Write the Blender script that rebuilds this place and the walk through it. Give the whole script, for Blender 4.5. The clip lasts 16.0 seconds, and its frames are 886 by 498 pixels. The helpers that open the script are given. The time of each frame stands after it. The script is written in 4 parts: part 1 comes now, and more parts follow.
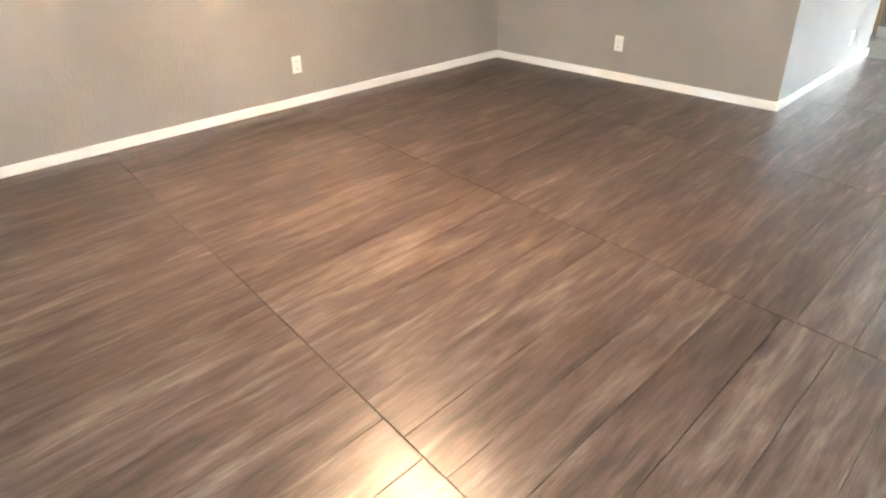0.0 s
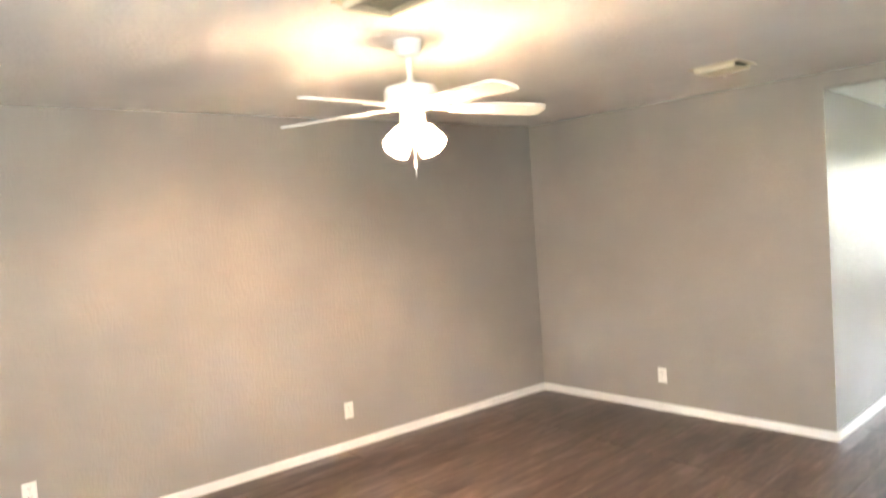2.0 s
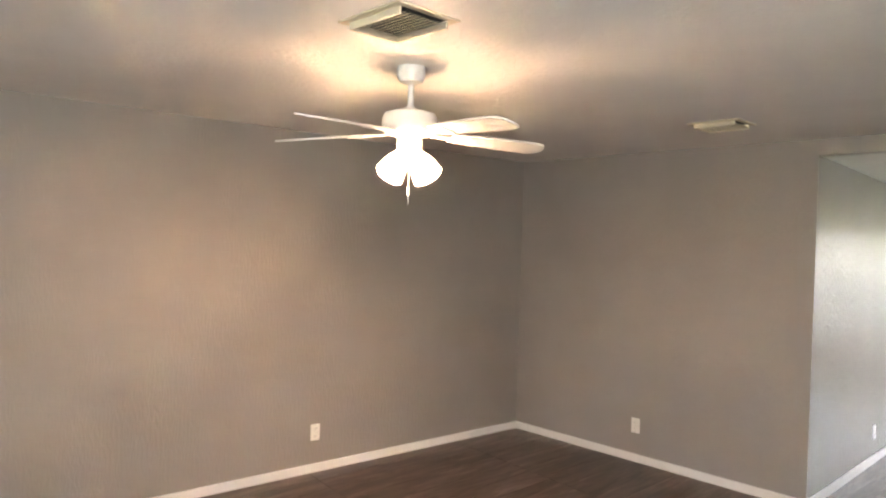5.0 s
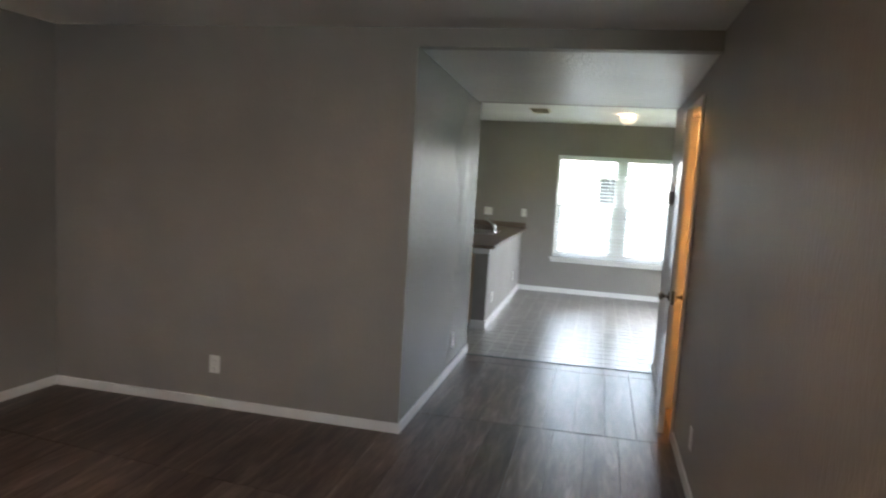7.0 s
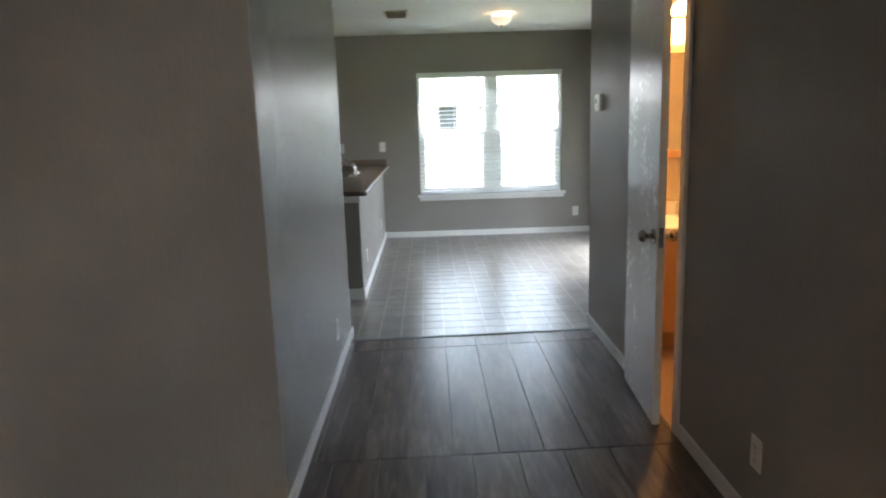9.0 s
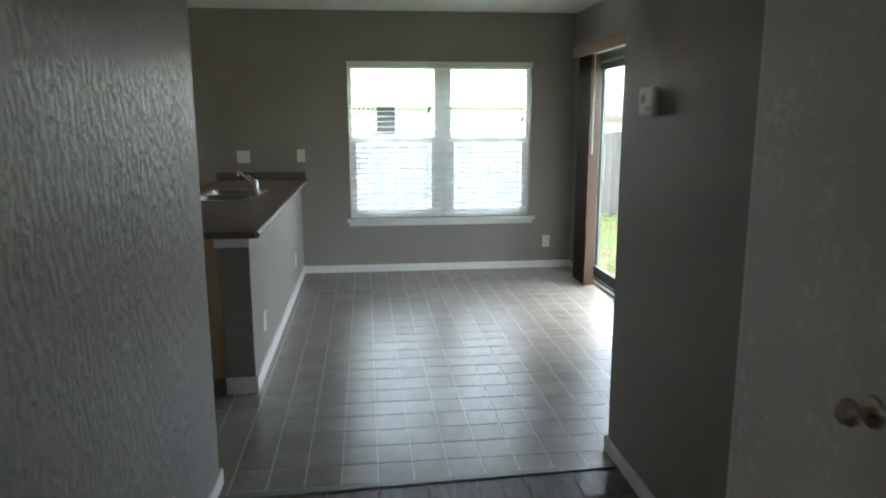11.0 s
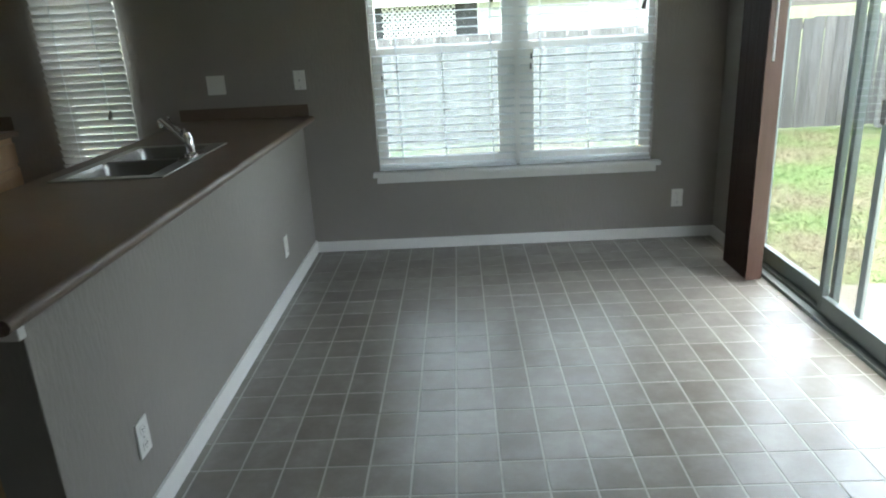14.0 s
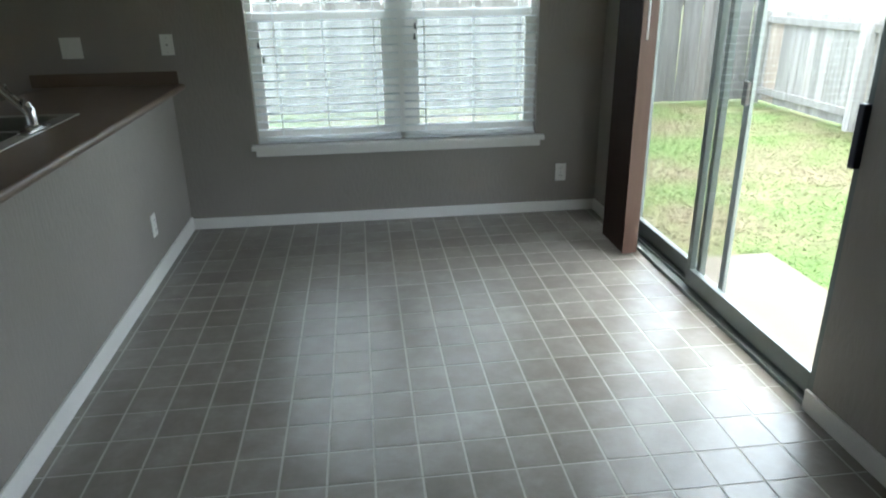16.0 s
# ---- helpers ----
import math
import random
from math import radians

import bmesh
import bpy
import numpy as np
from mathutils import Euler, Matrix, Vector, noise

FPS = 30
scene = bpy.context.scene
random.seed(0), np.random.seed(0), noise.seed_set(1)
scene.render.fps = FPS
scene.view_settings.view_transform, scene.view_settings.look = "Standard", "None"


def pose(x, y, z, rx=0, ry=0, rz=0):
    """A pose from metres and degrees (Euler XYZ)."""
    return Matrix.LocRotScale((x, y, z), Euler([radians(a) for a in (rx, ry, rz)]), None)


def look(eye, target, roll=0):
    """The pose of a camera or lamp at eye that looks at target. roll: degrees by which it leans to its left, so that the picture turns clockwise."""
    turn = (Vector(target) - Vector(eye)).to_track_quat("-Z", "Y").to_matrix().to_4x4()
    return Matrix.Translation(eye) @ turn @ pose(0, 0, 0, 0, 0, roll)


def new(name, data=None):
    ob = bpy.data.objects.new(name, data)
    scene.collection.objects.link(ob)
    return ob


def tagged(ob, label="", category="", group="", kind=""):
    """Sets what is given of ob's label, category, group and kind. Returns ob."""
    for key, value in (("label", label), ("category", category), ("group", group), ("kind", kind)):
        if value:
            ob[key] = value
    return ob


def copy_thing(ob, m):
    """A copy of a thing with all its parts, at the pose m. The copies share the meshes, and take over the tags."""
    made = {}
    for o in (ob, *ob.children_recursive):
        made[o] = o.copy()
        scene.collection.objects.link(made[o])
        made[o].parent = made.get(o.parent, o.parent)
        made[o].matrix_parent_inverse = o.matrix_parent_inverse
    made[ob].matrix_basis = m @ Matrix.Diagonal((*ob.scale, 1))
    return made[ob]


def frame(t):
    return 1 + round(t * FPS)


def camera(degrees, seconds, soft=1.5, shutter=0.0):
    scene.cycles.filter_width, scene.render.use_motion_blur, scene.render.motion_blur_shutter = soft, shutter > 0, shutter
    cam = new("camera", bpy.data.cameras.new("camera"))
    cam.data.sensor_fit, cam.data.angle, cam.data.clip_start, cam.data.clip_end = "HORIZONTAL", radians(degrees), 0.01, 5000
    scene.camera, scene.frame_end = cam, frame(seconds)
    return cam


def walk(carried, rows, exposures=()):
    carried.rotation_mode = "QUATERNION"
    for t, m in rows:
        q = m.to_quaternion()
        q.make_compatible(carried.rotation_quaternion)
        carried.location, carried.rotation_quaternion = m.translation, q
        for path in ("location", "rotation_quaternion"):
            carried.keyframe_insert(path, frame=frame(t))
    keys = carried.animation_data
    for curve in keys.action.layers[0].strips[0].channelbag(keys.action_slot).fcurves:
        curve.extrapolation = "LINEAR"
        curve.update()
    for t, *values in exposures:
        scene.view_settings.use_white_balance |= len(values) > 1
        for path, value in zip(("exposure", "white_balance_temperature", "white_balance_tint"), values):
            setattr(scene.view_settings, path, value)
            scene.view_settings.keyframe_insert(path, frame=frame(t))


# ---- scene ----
cam = camera(65.9, 16.0, soft=2.0, shutter=0.4)
PATH = [
    (0, (1.444, -4.901, 1.444), (0.245, -3.621, 0.484), -0.6),
    (0.5, (1.454, -4.903, 1.476), (0.243, -3.581, 0.588), -0.7),
    (1, (1.444, -4.896, 1.529), (0.203, -3.496, 0.821), -1.3),
    (1.5, (1.434, -4.905, 1.638), (0.102, -3.489, 1.168), -2.2),
    (2, (1.572, -4.845, 1.66), (0.099, -3.496, 1.563), -3.9),
    (2.5, (1.594, -4.825, 1.72), (0.102, -3.499, 1.854), -0.9),
    (3, (1.595, -4.811, 1.726), (0.11, -3.5, 2.002), -0.3),
    (5.3, (1.497, -4.807, 1.671), (0.067, -3.412, 1.575), 1.6),
    (5.5, (1.459, -4.759, 1.613), (0.042, -3.355, 1.473), 1.3),
    (6, (1.332, -4.475, 1.601), (0.026, -2.979, 1.368), 1.1),
    (6.5, (1.284, -4.14, 1.573), (0.401, -2.356, 1.387), 2.8),
    (7, (1.095, -3.888, 1.568), (0.656, -1.948, 1.36), 3.4),
    (7.5, (0.921, -3.599, 1.49), (0.681, -1.636, 1.193), 1.8),
    (8, (0.789, -3.107, 1.453), (0.612, -1.141, 1.134), 0.2),
    (8.5, (0.639, -2.746, 1.463), (0.476, -0.785, 1.104), -0.9),
    (9, (0.569, -2.339, 1.441), (0.602, -0.375, 1.067), -1.8),
    (9.5, (0.609, -1.868, 1.468), (0.739, 0.092, 1.092), -1.9),
    (9.7, (0.59, -1.668, 1.467), (0.745, 0.29, 1.09), -1.1),
    (11.8, (0.7, 0.264, 1.4), (0.928, 2.217, 1.034), -0.3),
    (12, (0.741, 0.444, 1.389), (0.931, 2.39, 0.967), -0.9),
    (12.5, (0.85, 0.815, 1.389), (0.856, 2.74, 0.847), -3.3),
    (13, (0.854, 1.208, 1.395), (0.99, 3.082, 0.709), -2.2),
    (13.5, (0.911, 1.507, 1.401), (1.028, 3.337, 0.603), -2.6),
    (14, (0.993, 1.757, 1.423), (0.928, 3.654, 0.793), -3.1),
    (14.5, (1.008, 1.818, 1.425), (1.097, 3.698, 0.748), -0.6),
    (15, (1.018, 1.835, 1.393), (1.188, 3.721, 0.749), -0.8),
    (15.5, (0.99, 1.85, 1.411), (1.25, 3.72, 0.751), -0.9),
    (16, (1.106, 1.842, 1.442), (1.318, 3.693, 0.713), -0.9),
]
EXPOSURES = [(0, 7.4, 6800, 9), (1, 7.5, 6800, 10), (2, 7.45, 7100, 12), (3, 6.65, 7300, 13), (5.5, 6.65, 7200, 17), (6, 6.8, 7100, 16), (6.5, 6.75, 6900, 15), (7, 5.2, 6400, 12), (8.5, 4.95, 6300, 11), (9.5, 4.95, 6300, 10), (12, 4.05, 6400, 5), (12.5, 4.1, 6400, 5), (14, 3.9, 6300, 4), (16, 3.75, 6300, 4)]
walk(cam, [(t, look(eye, target, roll)) for t, eye, target, roll in PATH], exposures=EXPOSURES)

# ---- world, sun, large lights ----
world = bpy.data.worlds.new("world")
scene.world = world
world.use_nodes = True
wn = world.node_tree
sky = wn.nodes.new("ShaderNodeTexSky")
sky.sky_type = "NISHITA"
sky.sun_disc = False
sky.sun_elevation, sky.sun_rotation = radians(80), radians(70)
sky.air_density, sky.dust_density, sky.ozone_density = 1.0, 4.0, 1.0
haze = wn.nodes.new("ShaderNodeHueSaturation")
haze.inputs["Saturation"].default_value = 0.5
wn.links.new(sky.outputs[0], haze.inputs["Color"])
wn.links.new(haze.outputs[0], wn.nodes["Background"].inputs[0])
wn.nodes["Background"].inputs[1].default_value = 0.13

sun = new("sun", bpy.data.lights.new("sun", "SUN"))
sun.data.energy, sun.data.angle, sun.data.color = 0.5, radians(110), (1, 0.99, 0.97)
sun.matrix_world = look((1, 0.5, 17), (0, 0, 0))


def bulb(name, at, watts, colour, radius=0.03):
    ob = new(name, bpy.data.lights.new(name, "POINT"))
    ob.data.energy, ob.data.color, ob.data.shadow_soft_size = watts, colour, radius
    ob.location = at
    return ob


def portal(name, at, target, w, h):
    ob = new(name, bpy.data.lights.new(name, "AREA"))
    ob.data.shape, ob.data.size, ob.data.size_y, ob.data.energy = "RECTANGLE", w, h, 1
    ob.data.cycles.is_portal = True
    ob.matrix_world = look(at, target)
    return ob


portal("window_portal", (1.33, 6.21, 1.25), (1.33, 0, 1.25), 1.74, 1.42)
portal("small_window_portal", (-1.3, 6.21, 1.23), (-1.3, 0, 1.23), 0.48, 1.38)
portal("slider_portal", (2.86, 4.76, 0.99), (0, 4.76, 0.99), 1.84, 1.95)
# added fill lamp, tilted up: stands in for daylight from an unseen front window
front = new("front_window_light", bpy.data.lights.new("front_window_light", "AREA"))
front.data.shape, front.data.size, front.data.size_y = "RECTANGLE", 1.2, 0.9
front.data.energy, front.data.color = 1.8, (0.78, 0.9, 1.0)
front.matrix_world = look((2.4, -6.25, 1.5), (1.4, -4.3, 4.0))

WARM = (1.0, 0.65, 0.42)


# ---- materials ----
class Mat:
    """A small node builder round one Principled material."""

    def __init__(self, name, rough=0.5, metal=0.0):
        self.m = bpy.data.materials.new(name)
        self.m.use_nodes = True
        self.t = self.m.node_tree
        self.b = self.t.nodes["Principled BSDF"]
        self.b.inputs["Roughness"].default_value = rough
        self.b.inputs["Metallic"].default_value = metal

    def n(self, kind, **kw):
        node = self.t.nodes.new("ShaderNode" + kind)
        for k, v in kw.items():
            node.inputs[k.replace("_", " ")].default_value = v
        return node

    def ln(self, a, b):
        self.t.links.new(a, b)

    def coords(self, scale=(1, 1, 1), random_shift=False, kind="Object"):
        tc = self.n("TexCoord")
        mp = self.n("Mapping")
        mp.inputs["Scale"].default_value = scale
        self.ln(tc.outputs[kind], mp.inputs["Vector"])
        if random_shift:
            info = self.n("ObjectInfo")
            mul = self.n("Math")
            mul.operation = "MULTIPLY"
            mul.inputs[1].default_value = 37.0
            self.ln(info.outputs["Random"], mul.inputs[0])
            comb = self.n("CombineXYZ")
            for i in range(3):
                self.ln(mul.outputs[0], comb.inputs[i])
            self.ln(comb.outputs[0], mp.inputs["Location"])
        return mp.outputs[0]

    def noise(self, vec, scale, detail=4.0, rough=0.55, distort=0.0):
        nz = self.n("TexNoise", Scale=scale, Detail=detail, Roughness=rough, Distortion=distort)
        self.ln(vec, nz.inputs["Vector"])
        return nz.outputs["Fac"]

    def ramp(self, fac, stops):
        r = self.n("ValToRGB")
        els = r.color_ramp.elements
        while len(els) < len(stops):
            els.new(0.5)
        for e, (p, c) in zip(els, stops):
            e.position, e.color = p, (*c, 1) if len(c) == 3 else c
        self.ln(fac, r.inputs[0])
        return r.outputs[0]

    def mix(self, fac, a, b, mode="MIX"):
        mx = self.n("Mix")
        mx.data_type, mx.blend_type = "RGBA", mode
        for slot, v in ((0, fac), (6, a), (7, b)):
            if isinstance(v, (int, float)):
                mx.inputs[slot].default_value = v
            elif isinstance(v, tuple):
                mx.inputs[slot].default_value = (*v, 1)
            else:
                self.ln(v, mx.inputs[slot])
        return mx.outputs[2]

    def colour(self, sock):
        if isinstance(sock, tuple):
            self.b.inputs["Base Color"].default_value = (*sock, 1)
        else:
            self.ln(sock, self.b.inputs["Base Color"])

    def rough(self, fac, lo, hi):
        ma = self.n("Math")
        ma.operation = "MULTIPLY_ADD"
        ma.inputs[1].default_value, ma.inputs[2].default_value = hi - lo, lo
        self.ln(fac, ma.inputs[0])
        self.ln(ma.outputs[0], self.b.inputs["Roughness"])

    def bump(self, fac, strength, distance):
        bp = self.n("Bump", Strength=strength, Distance=distance)
        self.ln(fac, bp.inputs["Height"])
        self.ln(bp.outputs[0], self.b.inputs["Normal"])


def simple(name, col, rough=0.5, metal=0.0, var=0.12, scale=9.0, bump=0.0, random_shift=True):
    """Plain paint, plastic or metal with slight two-scale wear."""
    m = Mat(name, rough, metal)
    v = m.coords(random_shift=random_shift)
    f = m.mix(0.5, m.noise(v, scale, 5), m.noise(v, scale * 9, 3))
    dark = tuple(c * (1 - var) for c in col)
    m.colour(m.ramp(f, [(0.3, dark), (0.7, col)]))
    m.rough(f, max(0.03, rough - 0.06), min(1, rough + 0.08))
    if bump:
        m.bump(m.noise(v, scale * 20, 3), bump, 0.001)
    return m.m


def wall_paint(name, rough, relief, spec, depth=0.005):
    m = Mat(name, rough)
    v = m.coords()
    m.colour(m.ramp(m.noise(v, 1.3, 5), [(0.3, (0.258, 0.238, 0.213)), (0.7, (0.294, 0.27, 0.243))]))
    stipple = m.ramp(m.noise(m.coords((1, 1, 0.3)), 62, 3, 0.55, 0.3), [(0.41, (0, 0, 0)), (0.59, (1, 1, 1))])
    fine = m.noise(v, 260, 2)
    m.bump(m.mix(0.2, stipple, fine), relief, depth)
    m.b.inputs["Specular IOR Level"].default_value = spec
    return m.m


def ceiling_paint(name="white_knockdown_ceiling", rough=0.55, relief=0.28):
    m = Mat(name, rough)
    v = m.coords()
    m.colour(m.ramp(m.noise(v, 1.7, 4), [(0.3, (0.70, 0.695, 0.67)), (0.7, (0.77, 0.765, 0.74))]))
    blob = m.ramp(m.noise(v, 38, 4, 0.5, 0.5), [(0.4, (0, 0, 0)), (0.64, (1, 1, 1))])
    m.bump(blob, relief, 0.005)
    return m.m


def plank_wood():
    m = Mat("grey_brown_plank", 0.3)
    streak = m.noise(m.coords((5.0, 0.75, 1), True), 2.2, 6, 0.6, 0.6)
    mid = m.noise(m.coords((17, 2.0, 1), True), 2.0, 5, 0.6, 0.6)
    grain = m.noise(m.coords((90, 3.0, 1), True), 2.5, 4, 0.55)
    c1 = m.ramp(streak, [(0.32, (0.06, 0.043, 0.035)), (0.45, (0.095, 0.068, 0.054)), (0.56, (0.13, 0.096, 0.077)), (0.68, (0.19, 0.157, 0.133))])
    c2 = m.ramp(mid, [(0.34, (0.6, 0.57, 0.55)), (0.5, (0.95, 0.93, 0.92)), (0.66, (1.26, 1.28, 1.29))])
    c3 = m.ramp(grain, [(0.32, (0.8, 0.79, 0.78)), (0.68, (1.14, 1.14, 1.14))])
    info = m.n("ObjectInfo")
    tone = m.ramp(info.outputs["Random"], [(0, (0.76, 0.74, 0.73)), (1, (0.98, 0.98, 0.99))])
    m.colour(m.mix(1.0, m.mix(1.0, m.mix(1.0, c1, c2, "MULTIPLY"), c3, "MULTIPLY"), tone, "MULTIPLY"))
    m.b.inputs["Roughness"].default_value = 0.33
    m.b.inputs["Specular IOR Level"].default_value = 0.42
    m.bump(grain, 0.1, 0.0005)
    return m.m


def vinyl_tile():
    m = Mat("stone_print_vinyl_tile", 0.28)
    v = m.coords(random_shift=True)
    a = m.noise(v, 11, 3, 0.5, 0.0)
    b = m.noise(v, 55, 4, 0.6)
    base = m.ramp(a, [(0.3, (0.19, 0.173, 0.152)), (0.5, (0.222, 0.206, 0.183)), (0.72, (0.275, 0.262, 0.24))])
    info, geo = m.n("ObjectInfo"), m.n("NewGeometry")
    add = m.n("Math")
    add.operation = "ADD"
    m.ln(info.outputs["Random"], add.inputs[0])
    m.ln(geo.outputs["Random Per Island"], add.inputs[1])
    frac = m.n("Math")
    frac.operation = "FRACT"
    m.ln(add.outputs[0], frac.inputs[0])
    tone = m.ramp(frac.outputs[0], [(0, (0.73, 0.7, 0.67)), (0.5, (0.88, 0.865, 0.845)), (1, (1.04, 1.04, 1.04))])
    speck = m.ramp(b, [(0.3, (0.92, 0.92, 0.91)), (0.65, (1.04, 1.04, 1.04))])
    m.colour(m.mix(1.0, m.mix(1.0, base, speck, "MULTIPLY"), tone, "MULTIPLY"))
    m.b.inputs["Roughness"].default_value = 0.3
    m.b.inputs["Specular IOR Level"].default_value = 1.0
    m.bump(b, 0.06, 0.0006)
    return m.m


def cabinet_wood(name, lo, hi, rough=0.4, axis="z"):
    m = Mat(name, rough)
    sc = {"z": (14, 14, 0.9), "y": (14, 0.9, 14), "x": (0.9, 14, 14)}[axis]
    f = m.noise(m.coords(sc, True), 2.2, 7, 0.6, 0.4)
    g = m.noise(m.coords(tuple(s * 6 for s in sc), True), 3, 4)
    m.colour(m.mix(0.35, m.ramp(f, [(0.3, lo), (0.7, hi)]), m.ramp(g, [(0.3, lo), (0.7, hi)])))
    m.bump(g, 0.12, 0.0006)
    m.rough(f, rough - 0.05, rough + 0.1)
    return m.m


def weathered_board(name="weathered_fence_wood", pale=1.0):
    m = Mat(name, 0.85)
    f = m.noise(m.coords((9, 9, 0.5), True), 2.5, 7, 0.65, 0.5)
    g = m.noise(m.coords((70, 70, 2), True), 3, 4)
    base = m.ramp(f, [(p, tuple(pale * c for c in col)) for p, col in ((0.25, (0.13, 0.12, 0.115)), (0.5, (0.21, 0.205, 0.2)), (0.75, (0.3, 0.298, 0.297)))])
    info = m.n("ObjectInfo")
    tone = m.ramp(info.outputs["Random"], [(0, (0.75, 0.74, 0.72)), (0.85, (1.1, 1.08, 1.06)), (1, (1.15, 0.95, 0.8))])
    m.colour(m.mix(1.0, m.mix(1.0, base, m.ramp(g, [(0.3, (0.75, 0.75, 0.75)), (0.7, (1.1, 1.1, 1.1))]), "MULTIPLY"), tone, "MULTIPLY"))
    m.bump(g, 0.2, 0.003)
    return m.m


def ground_soil():
    m = Mat("lawn_soil", 0.95)
    v = m.coords()
    f = m.noise(v, 0.9, 6, 0.6)
    g = m.noise(v, 30, 5)
    c = m.ramp(f, [(0.35, (0.14, 0.118, 0.072)), (0.5, (0.105, 0.125, 0.045)), (0.65, (0.075, 0.125, 0.03))])
    m.colour(m.mix(1.0, c, m.ramp(g, [(0.3, (0.6, 0.6, 0.6)), (0.7, (1.25, 1.25, 1.2))]), "MULTIPLY"))
    m.bump(g, 0.8, 0.02)
    return m.m


def grass_blade():
    m = Mat("grass_blades", 0.7)
    geo = m.n("NewGeometry")
    big = m.noise(m.coords(), 0.9, 5)
    c1 = m.ramp(geo.outputs["Random Per Island"], [(0, (0.045, 0.11, 0.018)), (0.6, (0.085, 0.165, 0.032)), (1, (0.16, 0.18, 0.065))])
    c2 = m.ramp(geo.outputs["Random Per Island"], [(0, (0.095, 0.082, 0.045)), (1, (0.17, 0.148, 0.09))])
    both = m.mix(m.ramp(big, [(0.45, (1, 1, 1)), (0.6, (0, 0, 0))]), c1, c2)
    m.colour(both)
    tl, mx = m.n("BsdfTranslucent"), m.n("MixShader")
    mx.inputs[0].default_value = 0.45
    m.ln(both, tl.inputs[0])
    m.ln(m.b.outputs[0], mx.inputs[1])
    m.ln(tl.outputs[0], mx.inputs[2])
    m.ln(mx.outputs[0], m.t.nodes["Material Output"].inputs[0])
    return m.m


def concrete():
    m = Mat("patio_concrete", 0.85)
    v = m.coords()
    f, g = m.noise(v, 2.5, 6), m.noise(v, 60, 4)
    m.colour(m.mix(0.4, m.ramp(f, [(0.3, (0.105, 0.09, 0.07)), (0.7, (0.15, 0.13, 0.103))]), m.ramp(g, [(0.3, (0.09, 0.08, 0.064)), (0.7, (0.155, 0.138, 0.11))])))
    m.bump(g, 0.4, 0.003)
    return m.m


def laminate():
    m = Mat("brown_laminate_counter", 0.45)
    v = m.coords()
    f, g = m.noise(v, 5, 5), m.noise(v, 240, 3)
    m.colour(m.mix(0.5, m.ramp(f, [(0.3, (0.13, 0.092, 0.068)), (0.7, (0.165, 0.12, 0.09))]), m.ramp(g, [(0.35, (0.10, 0.07, 0.05)), (0.65, (0.2, 0.15, 0.115))])))
    m.b.inputs["Roughness"].default_value = 0.42
    m.b.inputs["Specular IOR Level"].default_value = 0.4
    return m.m


def clear_glass(name="window_glass"):
    m = bpy.data.materials.new(name)
    m.use_nodes = True
    t = m.node_tree
    t.nodes.remove(t.nodes["Principled BSDF"])
    tr, gl, mx, lw, pw, ad = (t.nodes.new("ShaderNode" + k) for k in ("BsdfTransparent", "BsdfGlossy", "MixShader", "LayerWeight", "Math", "Math"))
    tr.inputs[0].default_value = (0.96, 0.98, 0.975, 1)
    gl.inputs["Roughness"].default_value = 0.02
    pw.operation, pw.inputs[1].default_value = "POWER", 5.0
    ad.operation, ad.inputs[1].default_value = "MULTIPLY_ADD", 0.7
    ad.inputs[2].default_value = 0.03
    t.links.new(lw.outputs["Facing"], pw.inputs[0])
    t.links.new(pw.outputs[0], ad.inputs[0])
    t.links.new(ad.outputs[0], mx.inputs[0])
    t.links.new(tr.outputs[0], mx.inputs[1])
    t.links.new(gl.outputs[0], mx.inputs[2])
    t.links.new(mx.outputs[0], t.nodes["Material Output"].inputs[0])
    return m


def lit_glass(name, col, strength, clear=0.0):
    """Frosted glass in front of a bulb; clear: the share of light that passes straight through."""
    m = Mat(name, 0.35)
    m.colour((0.9, 0.88, 0.84))
    m.b.inputs["Emission Color"].default_value = (*col, 1)
    m.b.inputs["Emission Strength"].default_value = strength
    if clear:
        tr, mx = m.n("BsdfTransparent"), m.n("MixShader")
        mx.inputs[0].default_value = 1 - clear
        m.ln(tr.outputs[0], mx.inputs[1])
        m.ln(m.b.outputs[0], mx.inputs[2])
        m.ln(mx.outputs[0], m.t.nodes["Material Output"].inputs[0])
    return m.m


def screen_mesh():
    """Woven insect screen, mostly open."""
    m = Mat("insect_screen_mesh", 0.6)
    m.colour((0.1, 0.105, 0.105))
    tr, mx = m.n("BsdfTransparent"), m.n("MixShader")
    mx.inputs[0].default_value = 0.15
    m.ln(tr.outputs[0], mx.inputs[1])
    m.ln(m.b.outputs[0], mx.inputs[2])
    m.ln(mx.outputs[0], m.t.nodes["Material Output"].inputs[0])
    return m.m


def hazy_screen():
    """Fine pale insect screen that catches the daylight behind it."""
    m = Mat("hazy_window_screen", 0.7)
    m.colour((0.3, 0.31, 0.32))
    tr, tl, a, b = m.n("BsdfTransparent"), m.n("BsdfTranslucent"), m.n("MixShader"), m.n("MixShader")
    tl.inputs[0].default_value = (0.42, 0.46, 0.48, 1)
    a.inputs[0].default_value, b.inputs[0].default_value = 0.5, 0.32
    m.ln(m.b.outputs[0], a.inputs[1])
    m.ln(tl.outputs[0], a.inputs[2])
    m.ln(tr.outputs[0], b.inputs[1])
    m.ln(a.outputs[0], b.inputs[2])
    m.ln(b.outputs[0], m.t.nodes["Material Output"].inputs[0])
    return m.m


